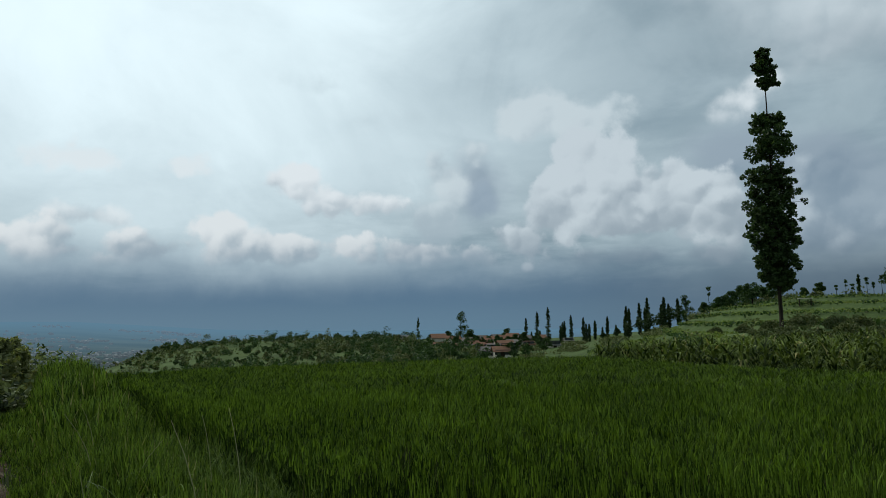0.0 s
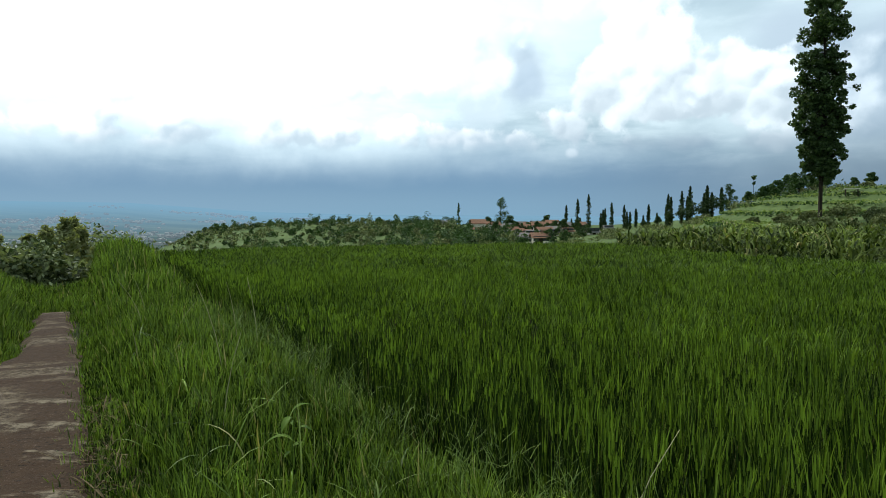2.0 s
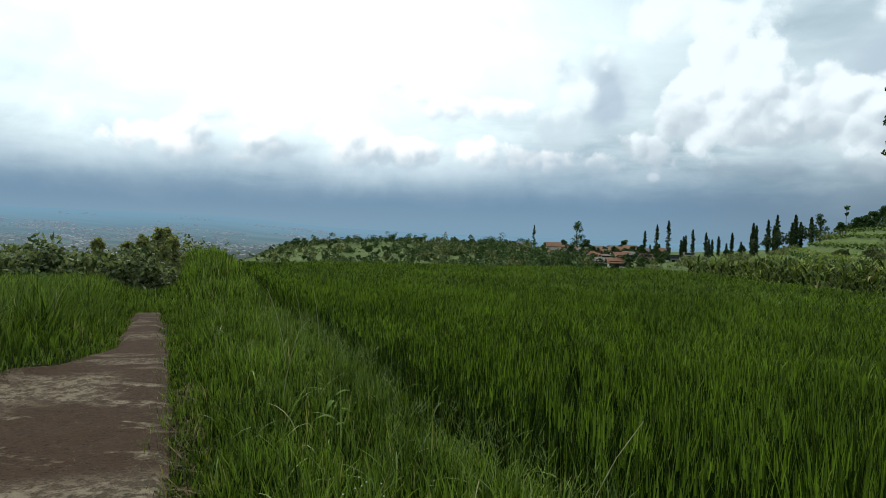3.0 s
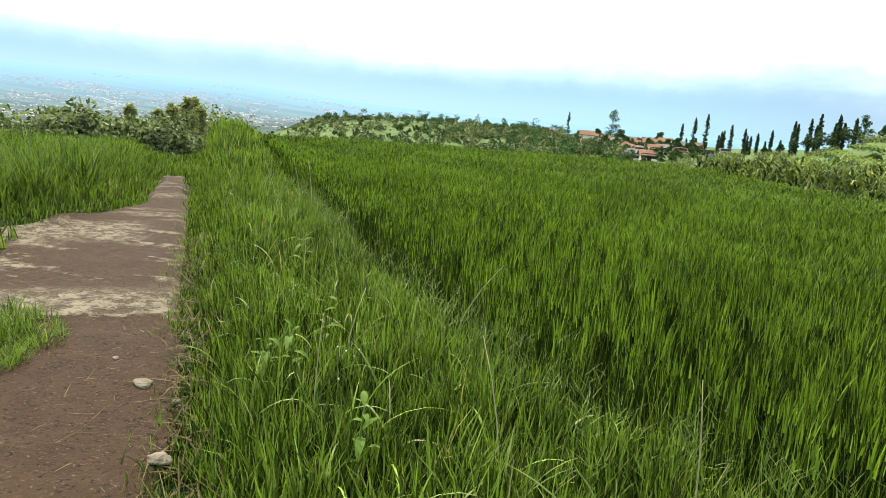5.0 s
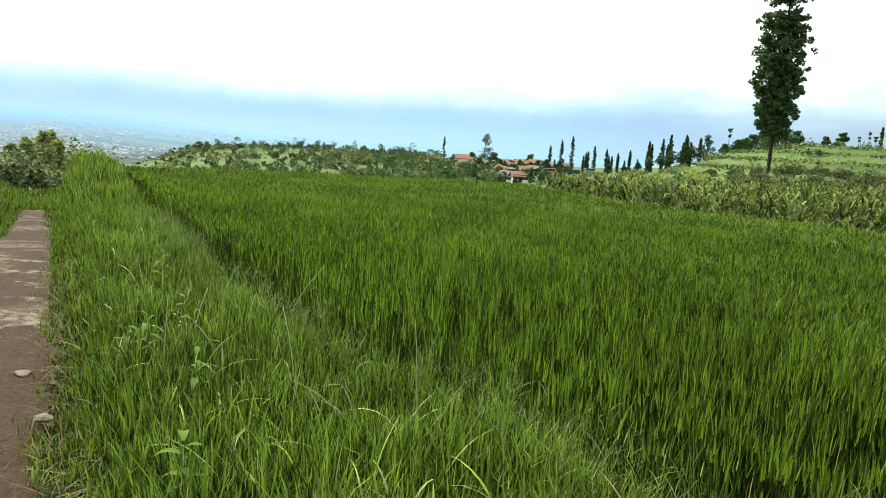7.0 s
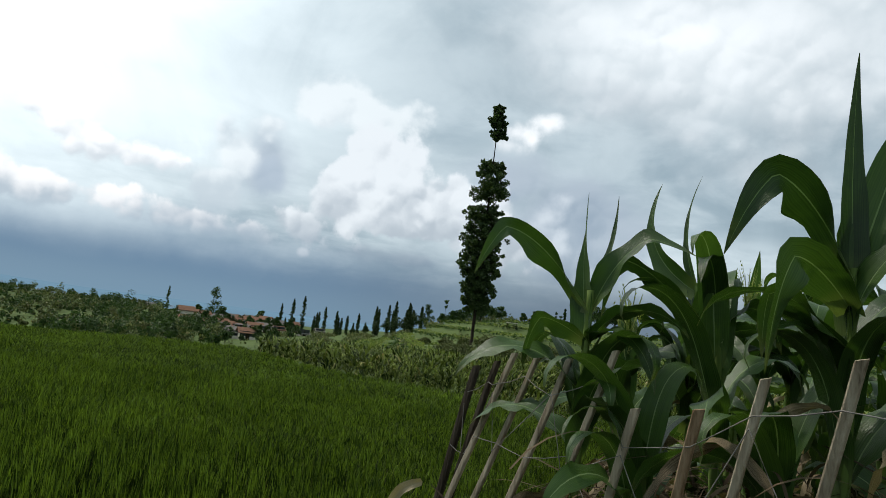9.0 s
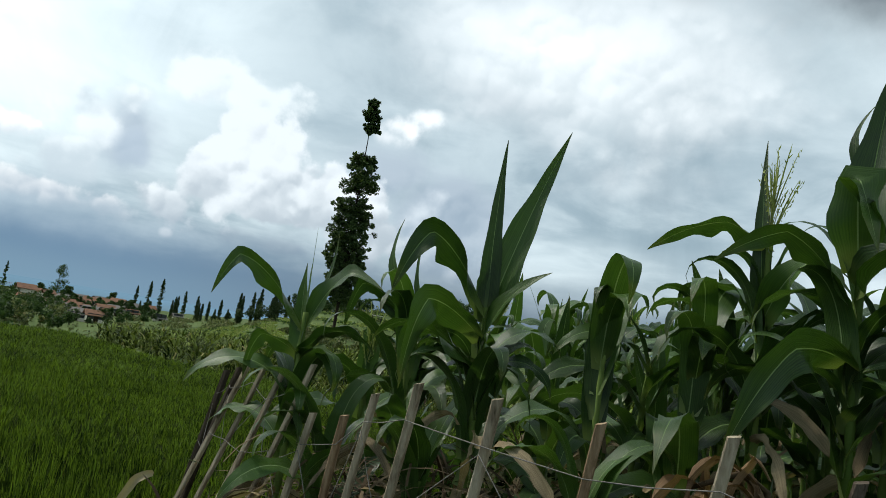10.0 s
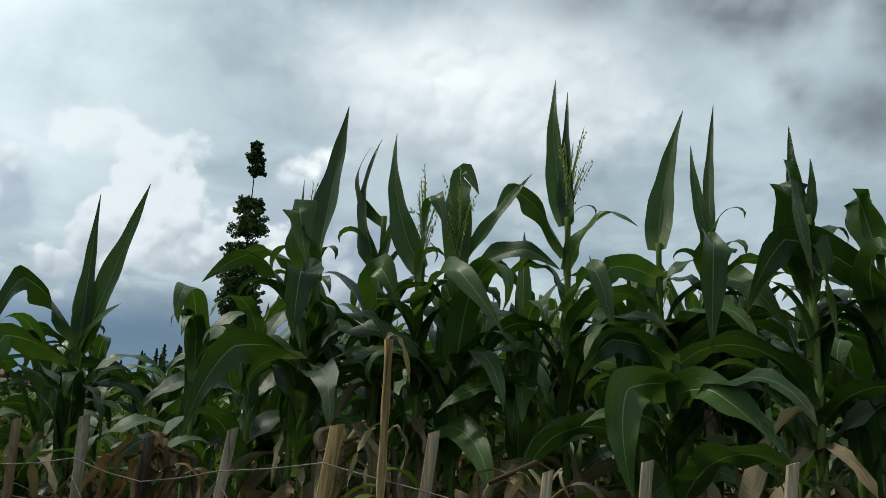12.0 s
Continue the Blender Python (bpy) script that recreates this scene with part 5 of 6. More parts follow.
def withered_mesh(reach, drop, width, curl):
    """A withered leaf: it lifts a little, folds over and hangs, its margins rolled in, twisted and torn uneven."""
    segs, cuts = 16, (-1, -0.5, 0, 0.5, 1)
    o, q = random.uniform(0, 30), random.uniform(0.18, 0.34)
    turn, vs = random.uniform(-1.6, 1.6), []
    for n in range(segs + 1):
        f = n / segs
        if f < q:
            p = Vector((reach * 0.6 * f / q, 0, 0.05 * math.sin(f / q * 1.9)))
        else:
            g = (f - q) / (1 - q)
            p = Vector((reach * (0.6 + 0.4 * math.sin(g * 1.6)) + 0.018 * math.sin(g * 9 + o), 0.03 * math.sin(g * 5 + o), 0.047 - (drop + 0.047) * g ** 1.15))
        a = turn * f + 0.5 * math.sin(f * 7 + o)
        side, nrm = Vector((0.25 * math.sin(a), math.cos(a), 0.15)), Vector((math.cos(a), -math.sin(a), 0.3))
        w = width * 0.5 * (0.35 + 0.65 * math.sin(min(1.0, f * 1.25 + 0.12) * 2.9)) * (0.8 + 0.35 * math.sin(f * 13 + o)) + 0.002
        for c in cuts:
            vs.append(p + side * (c * w) + nrm * (curl * w * c * c + 0.30 * w * c * math.sin(f * 19 + o + c)))
    fs = [(n * 5 + m, n * 5 + m + 1, n * 5 + m + 6, n * 5 + m + 5) for n in range(segs) for m in range(4)]
    return quads("dry_leaf", [tuple(v) for v in vs], fs, True, None, [(c, n / segs) for n in range(segs + 1) for c in cuts])


def dry_bunch(s, u, z, spread, count, label, mat):
    """A dead maize top bent over the fence, with its leaves hanging down in a bunch."""
    x, y = xy(s, u)
    root = thing("dry_maize_bunch", label, "dry leaves", pose(x, y, z, 0, 0, -58.74), "withered leaves on the fence")
    g = float(land(x, y)) - z
    v, f = tube([(0.10, 0.22, g), (0.08, 0.20, g * 0.5), (0.05, 0.12, -0.02), (0.0, 0.0, 0.03), (-0.12, -0.05, -0.03)], [0.014, 0.012, 0.010, 0.009, 0.006], 7)
    part("stalk", quads("stalk", v, f), STRAW_DARK, root)
    for n in range(count):
        leaf = withered_mesh(random.uniform(0.35, 1.0) * spread, random.uniform(0.16, 0.40), random.uniform(0.022, 0.058), random.uniform(0.3, 1.1))
        part("dry_leaf", leaf, mat, root, at=pose(random.uniform(-0.07, 0.07), random.uniform(-0.06, 0.05), random.uniform(-0.10, 0.03), 0, 0, random.choice((0, 180)) + random.uniform(-50, 50)))


random.seed(91)
STRAW_DARK = leaf_material("withered_litter", (0.022, 0.015, 0.009), (0.19, 0.140, 0.082), through=0.1, grain=12, rough=0.85, power=1.5)
DRY_PALE = veined_material("pale_curled_leaf", (0.26, 0.20, 0.12), (0.52, 0.44, 0.30), (0.22, 0.13, 0.06), (0.36, 0.28, 0.16), 1.2, 0.7, 0.15, 0.15)
DRY_BROWN = veined_material("brown_maize_leaf", (0.045, 0.026, 0.014), (0.27, 0.175, 0.095), (0.12, 0.065, 0.03), (0.16, 0.11, 0.06), 1.3, 0.8, 0.12, 0.12)
dry_bunch(-5.55, 1.98, 1.90, 0.20, 15, "bunch of brown withered maize leaves hanging over the fence", DRY_BROWN)
dry_bunch(-5.30, 2.02, 1.62, 0.22, 9, "low bunch of brown withered maize leaves behind the fence", DRY_BROWN)
dry_bunch(-6.24, 2.10, 1.98, 0.18, 7, "bunch of pale withered maize leaves hanging behind the fence", DRY)
dry_bunch(-6.80, 2.06, 1.95, 0.18, 6, "pale withered maize leaves folded over the fence", DRY)
dry_bunch(-4.62, 2.16, 1.50, 0.24, 8, "brown withered maize leaves sagging behind the fence", DRY_BROWN)
dry_bunch(-7.35, 2.16, 1.88, 0.20, 6, "grey withered maize leaves hanging behind the fence", DRY)
ob = part("dry_maize_leaf", blade_mesh((-0.10, -0.05), (-0.27, -0.34), 0.034, 60, 0.0), DRY_PALE, at=pose(*xy(-3.15, 2.25), 1.35, 0, 0, -58.74))
tagged(ob, "long withered maize leaf curling down beside the fence", "dry leaf", "withered leaves on the fence")
random.seed(77)
for _ in range(26):
    hanging_dry_leaf(*xy(random.uniform(-8.2, -4.2), random.uniform(2.0, 2.5)), random.uniform(1.25, 1.85), random.uniform(0, 360), random.uniform(0.45, 0.85), random.randrange(3))


def bean(x, y, z):
    root = thing("bean_vine", "young light green bean leaves climbing by the fence", "bean plant", pose(x, y, z))
    g = float(land(x, y)) - z
    v, f = tube([(0, 0, g), (0.02, 0.01, g * 0.5), (0, 0, 0)], [0.004, 0.003, 0.002], 6)
    stem = part("stem", quads("stem", v, f), WEED, root)
    for i in range(6):
        part("leaf", WEED_LEAF[i % 3], WEED, stem, at=pose(0, 0, -0.02 * i, 0, 20, i * 63) @ Matrix.Scale(0.95, 4))


bean(*xy(-6.49, 1.74), 1.96)


def undergrowth():
    """Low weeds, broken leaves and litter on the soil under the maize."""
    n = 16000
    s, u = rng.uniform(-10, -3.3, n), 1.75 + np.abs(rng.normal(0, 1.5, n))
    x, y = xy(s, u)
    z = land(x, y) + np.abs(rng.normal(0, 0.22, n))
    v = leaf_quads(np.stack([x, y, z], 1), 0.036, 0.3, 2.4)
    # weeds get the dark leaf colour in place of shade under the maize
    tagged(part("undergrowth", quads("undergrowth", *v), SHADED_LOW), "low weeds under the maize, coloured dark as shade", "weeds", kind="stuff")
    n = 8500
    x, y = xy(rng.uniform(-10, -3.5, n), 1.95 + np.abs(rng.normal(0, 1.2, n)))
    z = land(x, y) + np.abs(rng.normal(0, 0.26, n)) + 0.01
    v = blades(np.stack([x, y, z], 1), rng.uniform(0.12, 0.4, n), rng.uniform(0.006, 0.022, n), rng.uniform(0, 6.28, n), rng.uniform(0.6, 1.5, n), rng.uniform(0.2, 1.2, n), 4)
    tagged(part("maize_litter", quads("maize_litter", *v), STRAW_DARK), "withered brown maize leaves littering the field edge", "litter", kind="stuff")


def dry_tangle():
    """Torn strips of withered leaf hanging in a tangle behind the fence."""
    n = 6000
    a = rng.uniform(-9.2, -3.6, n)
    x, y = xy(a, np.interp(a, [-8.3, -5.2, -4.6, -3.3], [2.02, 1.86, 2.0, 2.62]) + 0.06 + np.abs(rng.normal(0, 0.30, n)))
    z = land(x, y) + rng.uniform(0.08, 0.60, n) + 0.34 * rng.random(n) ** 2
    v = blades(np.stack([x, y, z], 1), rng.uniform(0.12, 0.42, n), rng.uniform(0.004, 0.020, n), rng.uniform(0, 6.28, n), rng.uniform(0.9, 2.2, n), rng.uniform(0.2, 1.6, n), 5)
    tagged(part("dry_tangle", quads("dry_tangle", *v), STRAW_DARK), "torn grey-brown withered maize leaves tangled behind the fence", "dry leaves", kind="stuff")


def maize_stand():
    """The rest of the maize field, row behind row; added to block light from behind."""
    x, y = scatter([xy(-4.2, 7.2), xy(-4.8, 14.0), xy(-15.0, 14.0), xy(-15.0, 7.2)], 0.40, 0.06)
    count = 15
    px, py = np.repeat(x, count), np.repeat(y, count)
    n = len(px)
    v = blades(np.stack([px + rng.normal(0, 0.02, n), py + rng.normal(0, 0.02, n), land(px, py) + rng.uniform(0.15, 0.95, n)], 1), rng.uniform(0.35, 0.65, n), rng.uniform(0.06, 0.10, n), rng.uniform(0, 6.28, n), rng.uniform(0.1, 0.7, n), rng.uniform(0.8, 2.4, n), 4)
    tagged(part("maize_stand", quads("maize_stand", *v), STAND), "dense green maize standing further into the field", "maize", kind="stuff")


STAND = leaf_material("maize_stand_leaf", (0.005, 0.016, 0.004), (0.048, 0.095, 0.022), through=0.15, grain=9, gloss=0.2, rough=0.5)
undergrowth()
dry_tangle()
maize_stand()
grass("fence_grass", "rough grass at the foot of the stake fence", strip(-9.5, -3.9, 0.1, 1.6), 1100, 0.30, 0.4, GRASS, 0.008, 4, 0.6)

# ------------------------------------------------------------------ the crop beyond the rice
CROP_PLOT = [(4.5, 21.0), (6.2, 15.7), (7.2, 13.9), (8.5, 12.1), (10.1, 9.9), (14.4, 6.5), xy(-2.9, 13.0), xy(-2.9, 24.0), (27.0, 17.0), (24.0, 23.0), (17.0, 28.0), (6.4, 29.5)]


def crop():
    x, y = scatter(CROP_PLOT, 0.66, 0.10)
    z = land(x, y)
    pieces = []
    for lo, hi, count, segs, wide in ((0, 18, 44, 3, 0.046), (18, 60, 36, 3, 0.062)):
        r = np.hypot(x, y)
        k = (r >= lo) & (r < hi)
        px, py, pz = np.repeat(x[k], count), np.repeat(y[k], count), np.repeat(z[k], count)
        n = len(px)
        px, py = px + rng.normal(0, 0.05, n), py + rng.normal(0, 0.05, n)
        pz = pz + rng.uniform(0.15, 0.88, n)
        pieces.append(blades(np.stack([px, py, pz], 1), rng.uniform(0.22, 0.50, n), wide * rng.uniform(0.6, 1.2, n), rng.uniform(0, 6.28, n), rng.uniform(0.1, 0.9, n), rng.uniform(0.9, 2.6, n), segs))
    tagged(part("maize_crop", quads("maize_crop", *join(pieces)), CROP), "light green young maize standing beyond the rice", "maize", kind="stuff")


crop()

# ------------------------------------------------------------------ trees


def tree(name, label, category, x, y, tall, lobes, leaves, leaf, mat, trunk=0.15, group="", clumps=9, spread=0.34, bend=0.0, sink=0.1, long=1.6):
    """A tree: tapered trunk with limbs to its clumps, and a crown of loose leaves gathered in clumps.
    lobes: (right, height, radius, half height) as parts of the whole height, seen from the path."""
    z = float(land(x, y)) - sink
    az = math.atan2(x, y)
    right = np.array([math.cos(az), -math.sin(az), 0.0])
    root = thing(name, label, category, pose(x, y, z), group)
    centres, limbs = [], []
    top = tall * max(l[1] + l[3] * 0.6 for l in lobes)
    axis = [Vector(right) * (bend * tall * math.sin(3.0 * f)) + Vector((0, 0, top * f)) for f in np.linspace(0, 1, 9)]
    limbs.append(tube(axis, [trunk * (1 - 0.86 * f) for f in np.linspace(0, 1, 9)], 9))
    for rx, rz, rr, rh in lobes:
        c = right * rx * tall + np.array([0, 0, rz * tall])
        for _ in range(clumps):
            d = rng.normal(size=3)
            d /= np.linalg.norm(d)
            p = c + d * np.array([rr, rr, rh]) * tall * rng.uniform(0.3, 1.0)
            centres.append((p, rr * tall))
            h = min(max(p[2] - 0.35 * np.hypot(p[0], p[1]), 0.05 * tall), top * 0.98)
            f = h / top
            a = np.array(right) * (bend * tall * math.sin(3.0 * f)) + np.array([0, 0, h])
            limbs.append(tube([a, (a + p) / 2 + np.array([0, 0, 0.02 * tall]), p], [trunk * 0.22 * (1.1 - f), trunk * 0.14 * (1.1 - f), trunk * 0.05], 4))
    part("trunk", quads("trunk", *join(limbs)), BARK, root, "dark bark")
    per = max(3, leaves // len(centres))
    puffs = rng.normal(size=(len(centres) * per, 3))
    puffs /= np.maximum(1.0, np.linalg.norm(puffs, axis=1) / 1.5)[:, None]
    puffs *= np.repeat([r * spread for p, r in centres], per)[:, None] * np.array([1, 1, 0.8])
    pts = np.repeat([p for p, r in centres], per, 0) + puffs
    part("crown", quads("crown", *leaf_quads(pts, leaf, 0.2, long), smooth=False), mat, root)
    return root


def around(az, r):
    return r * math.sin(radians(az)), r * math.cos(radians(az))


tree("tall_tree", "tall slender tree with three stacked crowns of dark leaves", "tree", 24.85, 50.55, 21.8,
     [(0.0, 0.96, 0.030, 0.034), (0.0, 0.91, 0.042, 0.045), (0.012, 0.87, 0.036, 0.030), (0.0, 0.725, 0.056, 0.045), (0.0, 0.67, 0.076, 0.055), (0.0, 0.625, 0.080, 0.040),
      (-0.034, 0.52, 0.062, 0.065), (0.026, 0.52, 0.062, 0.065), (-0.046, 0.43, 0.064, 0.075), (0.032, 0.43, 0.068, 0.075), (0.040, 0.34, 0.060, 0.075), (-0.042, 0.33, 0.064, 0.075), (0.026, 0.25, 0.056, 0.070), (-0.030, 0.245, 0.056, 0.070),
      (0.0, 0.38, 0.072, 0.120), (0.0, 0.26, 0.050, 0.060), (-0.014, 0.19, 0.046, 0.045), (0.016, 0.18, 0.044, 0.045)],
     34000, 0.15, TALL_LEAF, 0.15, clumps=56, spread=0.12)

random.seed(5)
NARROW = [(0.01, 0.14, 0.060, 0.14), (0, 0.30, 0.066, 0.22), (-0.008, 0.50, 0.068, 0.25), (0.006, 0.68, 0.058, 0.22), (0, 0.82, 0.040, 0.16), (0, 0.94, 0.016, 0.08)]
for az, r, tall in ((6.9, 262, 7.0), (7.5, 258, 8.2), (9.3, 250, 9.0), (10.0, 246, 8.2), (10.7, 242, 8.0), (11.8, 232, 6.0), (12.8, 222, 5.0), (13.5, 215, 4.2), (14.1, 208, 4.6), (14.9, 200, 7.8), (15.6, 196, 8.8),
                    (16.2, 190, 6.0), (17.0, 184, 7.8), (17.5, 180, 7.6), (17.9, 176, 7.2), (18.4, 172, 6.2), (18.8, 170, 5.6), (16.7, 187, 6.4), (12.3, 226, 4.4), (8.6, 256, 5.2), (7.2, 250, 5.0), (9.7, 250, 6.0), (10.3, 244, 6.4), (11.2, 238, 6.2), (14.5, 204, 5.6), (15.2, 198, 6.6), (19.4, 168, 4.6), (13.2, 218, 4.8)):
    tree("cypress", "narrow dark green column-shaped tree on the slope", "tree", *around(az + random.uniform(-0.5, 0.5), r + random.uniform(-6, 6)), tall * random.uniform(0.85, 1.45), NARROW, 1700, 0.27, DARK_LEAF, 0.09, "row of narrow trees", clumps=34, spread=0.34)
LOW = [(0, 0.5, 0.45, 0.32), (-0.3, 0.38, 0.36, 0.26), (0.32, 0.4, 0.36, 0.28)]
ROUND = [(0, 0.62, 0.26, 0.2), (-0.12, 0.5, 0.2, 0.16), (0.13, 0.52, 0.2, 0.16), (0, 0.8, 0.18, 0.14)]
TIERED = [(0, 0.88, 0.14, 0.1), (0.03, 0.74, 0.15, 0.1), (0, 0.36, 0.22, 0.16), (0.06, 0.5, 0.16, 0.1), (-0.05, 0.26, 0.24, 0.14)]
for az, r, tall, lobes in ((1.6, 268, 10.5, TIERED), (19.6, 165, 6.4, TIERED), (-1.9, 330, 8.5, NARROW), (20.9, 150, 3.2, ROUND), (28.9, 138, 2.9, ROUND), (33.6, 118, 5.4, ROUND), (34.6, 116, 5.0, ROUND),
                           (35.6, 120, 5.6, ROUND), (2.4, 262, 5.5, ROUND), (0.6, 258, 5.0, ROUND), (5.4, 266, 5.0, ROUND), (31.4, 128, 4.2, NARROW), (-0.9, 244, 4.2, ROUND), (1.2, 246, 3.8, ROUND), (3.0, 244, 3.6, ROUND), (3.9, 248, 3.4, ROUND), (4.7, 242, 3.6, ROUND), (6.1, 246, 3.4, ROUND), (6.8, 244, 3.8, ROUND), (7.9, 246, 3.6, ROUND), (0.0, 246, 2.8, ROUND), (5.5, 240, 3.0, ROUND), (2.2, 240, 3.2, ROUND)):
    tree("tree", "dark green tree standing on the far slope", "tree", *around(az, r), tall * (1.25 if r > 235 else 1.0), lobes, 1400, 0.30 if r > 200 else 0.2, TREE_LEAF, 0.14, "trees on the far slope", clumps=8, spread=0.36)
for az, tall in ((22.0, 2.6), (22.5, 3.2), (23.0, 3.6), (23.5, 4.2), (24.1, 4.0), (24.7, 4.4), (25.3, 3.6), (25.9, 3.8), (27.9, 2.2), (22.8, 2.4), (24.4, 3.0)):
    tree("tree", "dark green tree in the grove on the knoll", "tree", *around(az, 136 + random.uniform(-5, 8)), tall, ROUND, 1200, 0.2, TREE_LEAF, 0.12, "grove on the knoll", clumps=7, spread=0.4)
for _ in range(16):
    tree("shrub", "dark green shrub along the crest of the knoll", "shrub", *around(random.uniform(21.5, 29.0), random.uniform(130, 138)), random.uniform(1.2, 2.5), LOW, 520, 0.17, random.choice((TREE_LEAF, TREE_LEAF, SCRUB)), 0.06, "shrubs along the crest of the knoll", clumps=10, spread=0.36)
SAPLING = [(0, 0.9, 0.07, 0.08), (0.02, 0.7, 0.04, 0.05)]
for az, tall in ((30.0, 2.4), (30.6, 3.2), (31.0, 2.6), (31.9, 3.6), (32.3, 2.8), (32.8, 4.0), (33.2, 3.0), (21.3, 5.2)):
    tree("sapling", "thin bare-stemmed sapling on the knoll", "tree", *around(az, 134), tall, SAPLING, 120, 0.22, TREE_LEAF, 0.06, "saplings on the knoll", clumps=5, spread=0.5)
COLUMN = [(0, 0.3, 0.16, 0.2), (0.02, 0.55, 0.15, 0.2), (0, 0.78, 0.10, 0.16), (0, 0.93, 0.05, 0.07)]
for az, r, tall in ((26.4, 44, 2.2), (28.3, 42, 2.0), (30.2, 44, 2.3), (32.0, 42, 1.9), (24.6, 46, 1.7), (27.6, 57, 2.6), (25.4, 60, 1.9), (29.6, 56, 2.1), (31.2, 58, 1.9), (23.6, 62, 1.6), (33.6, 46, 2.9), (21.6, 66, 1.5), (35.0, 50, 2.0)):
    tree("shrub", "olive green shrub on the terraced slope", "shrub", *around(az, r), tall * 0.62, LOW, 1800, 0.085, SCRUB, 0.05, "shrubs on the terraced slope", clumps=10, spread=0.36)
for az, r, tall in ((-35.5, 15.5, 2.2), (-34.0, 17, 2.6), (-37.5, 16, 2.3), (-32.6, 21, 3.5), (-40.5, 15, 2.2), (-44.0, 17, 2.5), (-36.0, 22, 3.2), (-48.0, 16, 2.4), (-30.3, 24, 3.8), (-40.0, 21, 3.0), (-52, 18, 2.6), (-45, 23, 3.2)):
    tree("bush", "dense grey-green bush below the end of the path", "bush", *around(az, r + (1.6 if r < 18 else 0.5)), tall * (1.06 if r < 18 else 1.0), LOW, 7000, 0.070, BUSH_LEAF, 0.06, "bushes below the path", clumps=40, spread=0.22, long=2.2)

for az, r, tall in ((-30.2, 20, 2.4), (-31.2, 21, 2.9), (-32.3, 20, 3.05), (-33.5, 20, 2.75), (-36.7, 20, 2.5), (-31.7, 22, 3.2), (-34.6, 21, 2.5)):
    tree("young_tree", "slender young tree rising from the bushes", "tree", *around(az, r), tall * 1.06, COLUMN, 2200, 0.060, YOUNG_LEAF, 0.04, "young trees among the bushes", clumps=34, spread=0.30, long=2.8)

# ------------------------------------------------------------------ woods and fields far off


def woods():
    n = 2400
    az, r = rng.uniform(-27, 10, n), 330 - np.abs(rng.normal(0, 90, n))
    r = np.clip(r, 90, 345)
    x, y = r * np.sin(np.radians(az)), r * np.cos(np.radians(az))
    keep = (np.sin(x * 0.11 + 1.3 * np.sin(y * 0.05)) + np.sin(y * 0.09) > -0.25) & ~((az > -1.5) & (r > 225))
    x, y, r = x[keep], y[keep], r[keep]
    n, per = len(x), 14
    big = rng.uniform(0.3, 1.15, n) ** 1.3
    c = np.repeat(np.stack([x, y, land(x, y) + 0.6 * big], 1), per, 0) + rng.normal(size=(n * per, 3)) * np.repeat(big, per)[:, None] * np.array([1.0, 1.0, 0.55])
    v = leaf_quads(c, np.repeat(0.20 + 0.0007 * r, per), 0.2)
    tagged(part("hillside_scrub", quads("hillside_scrub", *v, smooth=False), SCRUB), "mixed green scrub covering the far hillside", "scrub", kind="stuff")
    for name, label, mat, count, lo, hi, size in (("far_woodland", "dark trees along the crest of the far hill", TREE_LEAF, 170, 290, 340, 1.0), ("far_woodland", "dark trees scattered over the far hillside", TREE_LEAF, 430, 120, 325, 1.05),
                                                  ("far_orchard", "olive green trees scattered over the far hillside", SCRUB, 200, 120, 325, 0.95), ("far_orchard", "grey-green trees scattered over the far hillside", BUSH_LEAF, 90, 120, 325, 0.95)):
        az = np.where(rng.random(count) < 0.3, rng.normal(-5.5, 2.2, count), rng.uniform(-26, 3, count)) if lo < 200 else rng.uniform(-25, 1, count)
        r = rng.uniform(lo, hi, count)
        r = np.where((az > -2.0) & (r > 230), r - 90, r)
        x, y = r * np.sin(np.radians(az)), r * np.cos(np.radians(az))
        tall = size * (0.9 + 3.6 * rng.random(count) ** 2.6) * (0.6 + 0.4 * smooth(az, -25, -18))
        blobs, per = 4, 46
        c = rng.normal(size=(count * blobs * per, 3))
        c *= 0.5 / np.maximum(1.0, np.linalg.norm(c, axis=1) / 1.6)[:, None]
        wide = np.repeat(rng.uniform(0.18, 0.36, count * blobs) * np.repeat(tall, blobs), per)
        c *= np.stack([wide, wide, wide * 0.9], 1) * 1.3
        shift = rng.normal(size=(count * blobs, 3)) * np.array([0.24, 0.24, 0.22]) * np.repeat(tall, blobs)[:, None]
        c += np.repeat(shift + np.repeat(np.stack([x, y, land(x, y) + tall * 0.52], 1), blobs, 0), per, 0)
        tagged(part(name, quads(name, *leaf_quads(c, 0.34, 0.2), smooth=False), mat), label, "woodland", kind="stuff")
    # thicket at the foot of the narrow trees and below the grove
    n = 1500
    az = np.concatenate([rng.uniform(5, 21, 1100), rng.uniform(20, 62, 400)])
    r = np.concatenate([rng.uniform(150, 235, 1100) - 2.2 * (az[:1100] - 5), rng.uniform(48, 130, 400)])
    keep = np.sin(az * 1.9) + np.sin(r * 0.13 + az) > 0.75
    az, r = az[keep], r[keep]
    x, y = r * np.sin(np.radians(az)), r * np.cos(np.radians(az))
    big, per = rng.uniform(0.3, 0.9, len(x)), 40
    c = np.repeat(np.stack([x, y, land(x, y) + 0.5 * big], 1), per, 0) + rng.normal(size=(len(x) * per, 3)) * np.repeat(big, per)[:, None] * np.array([1.1, 1.1, 0.5])
    v = leaf_quads(c, np.repeat(0.10 + 0.0011 * r, per), 0.2)
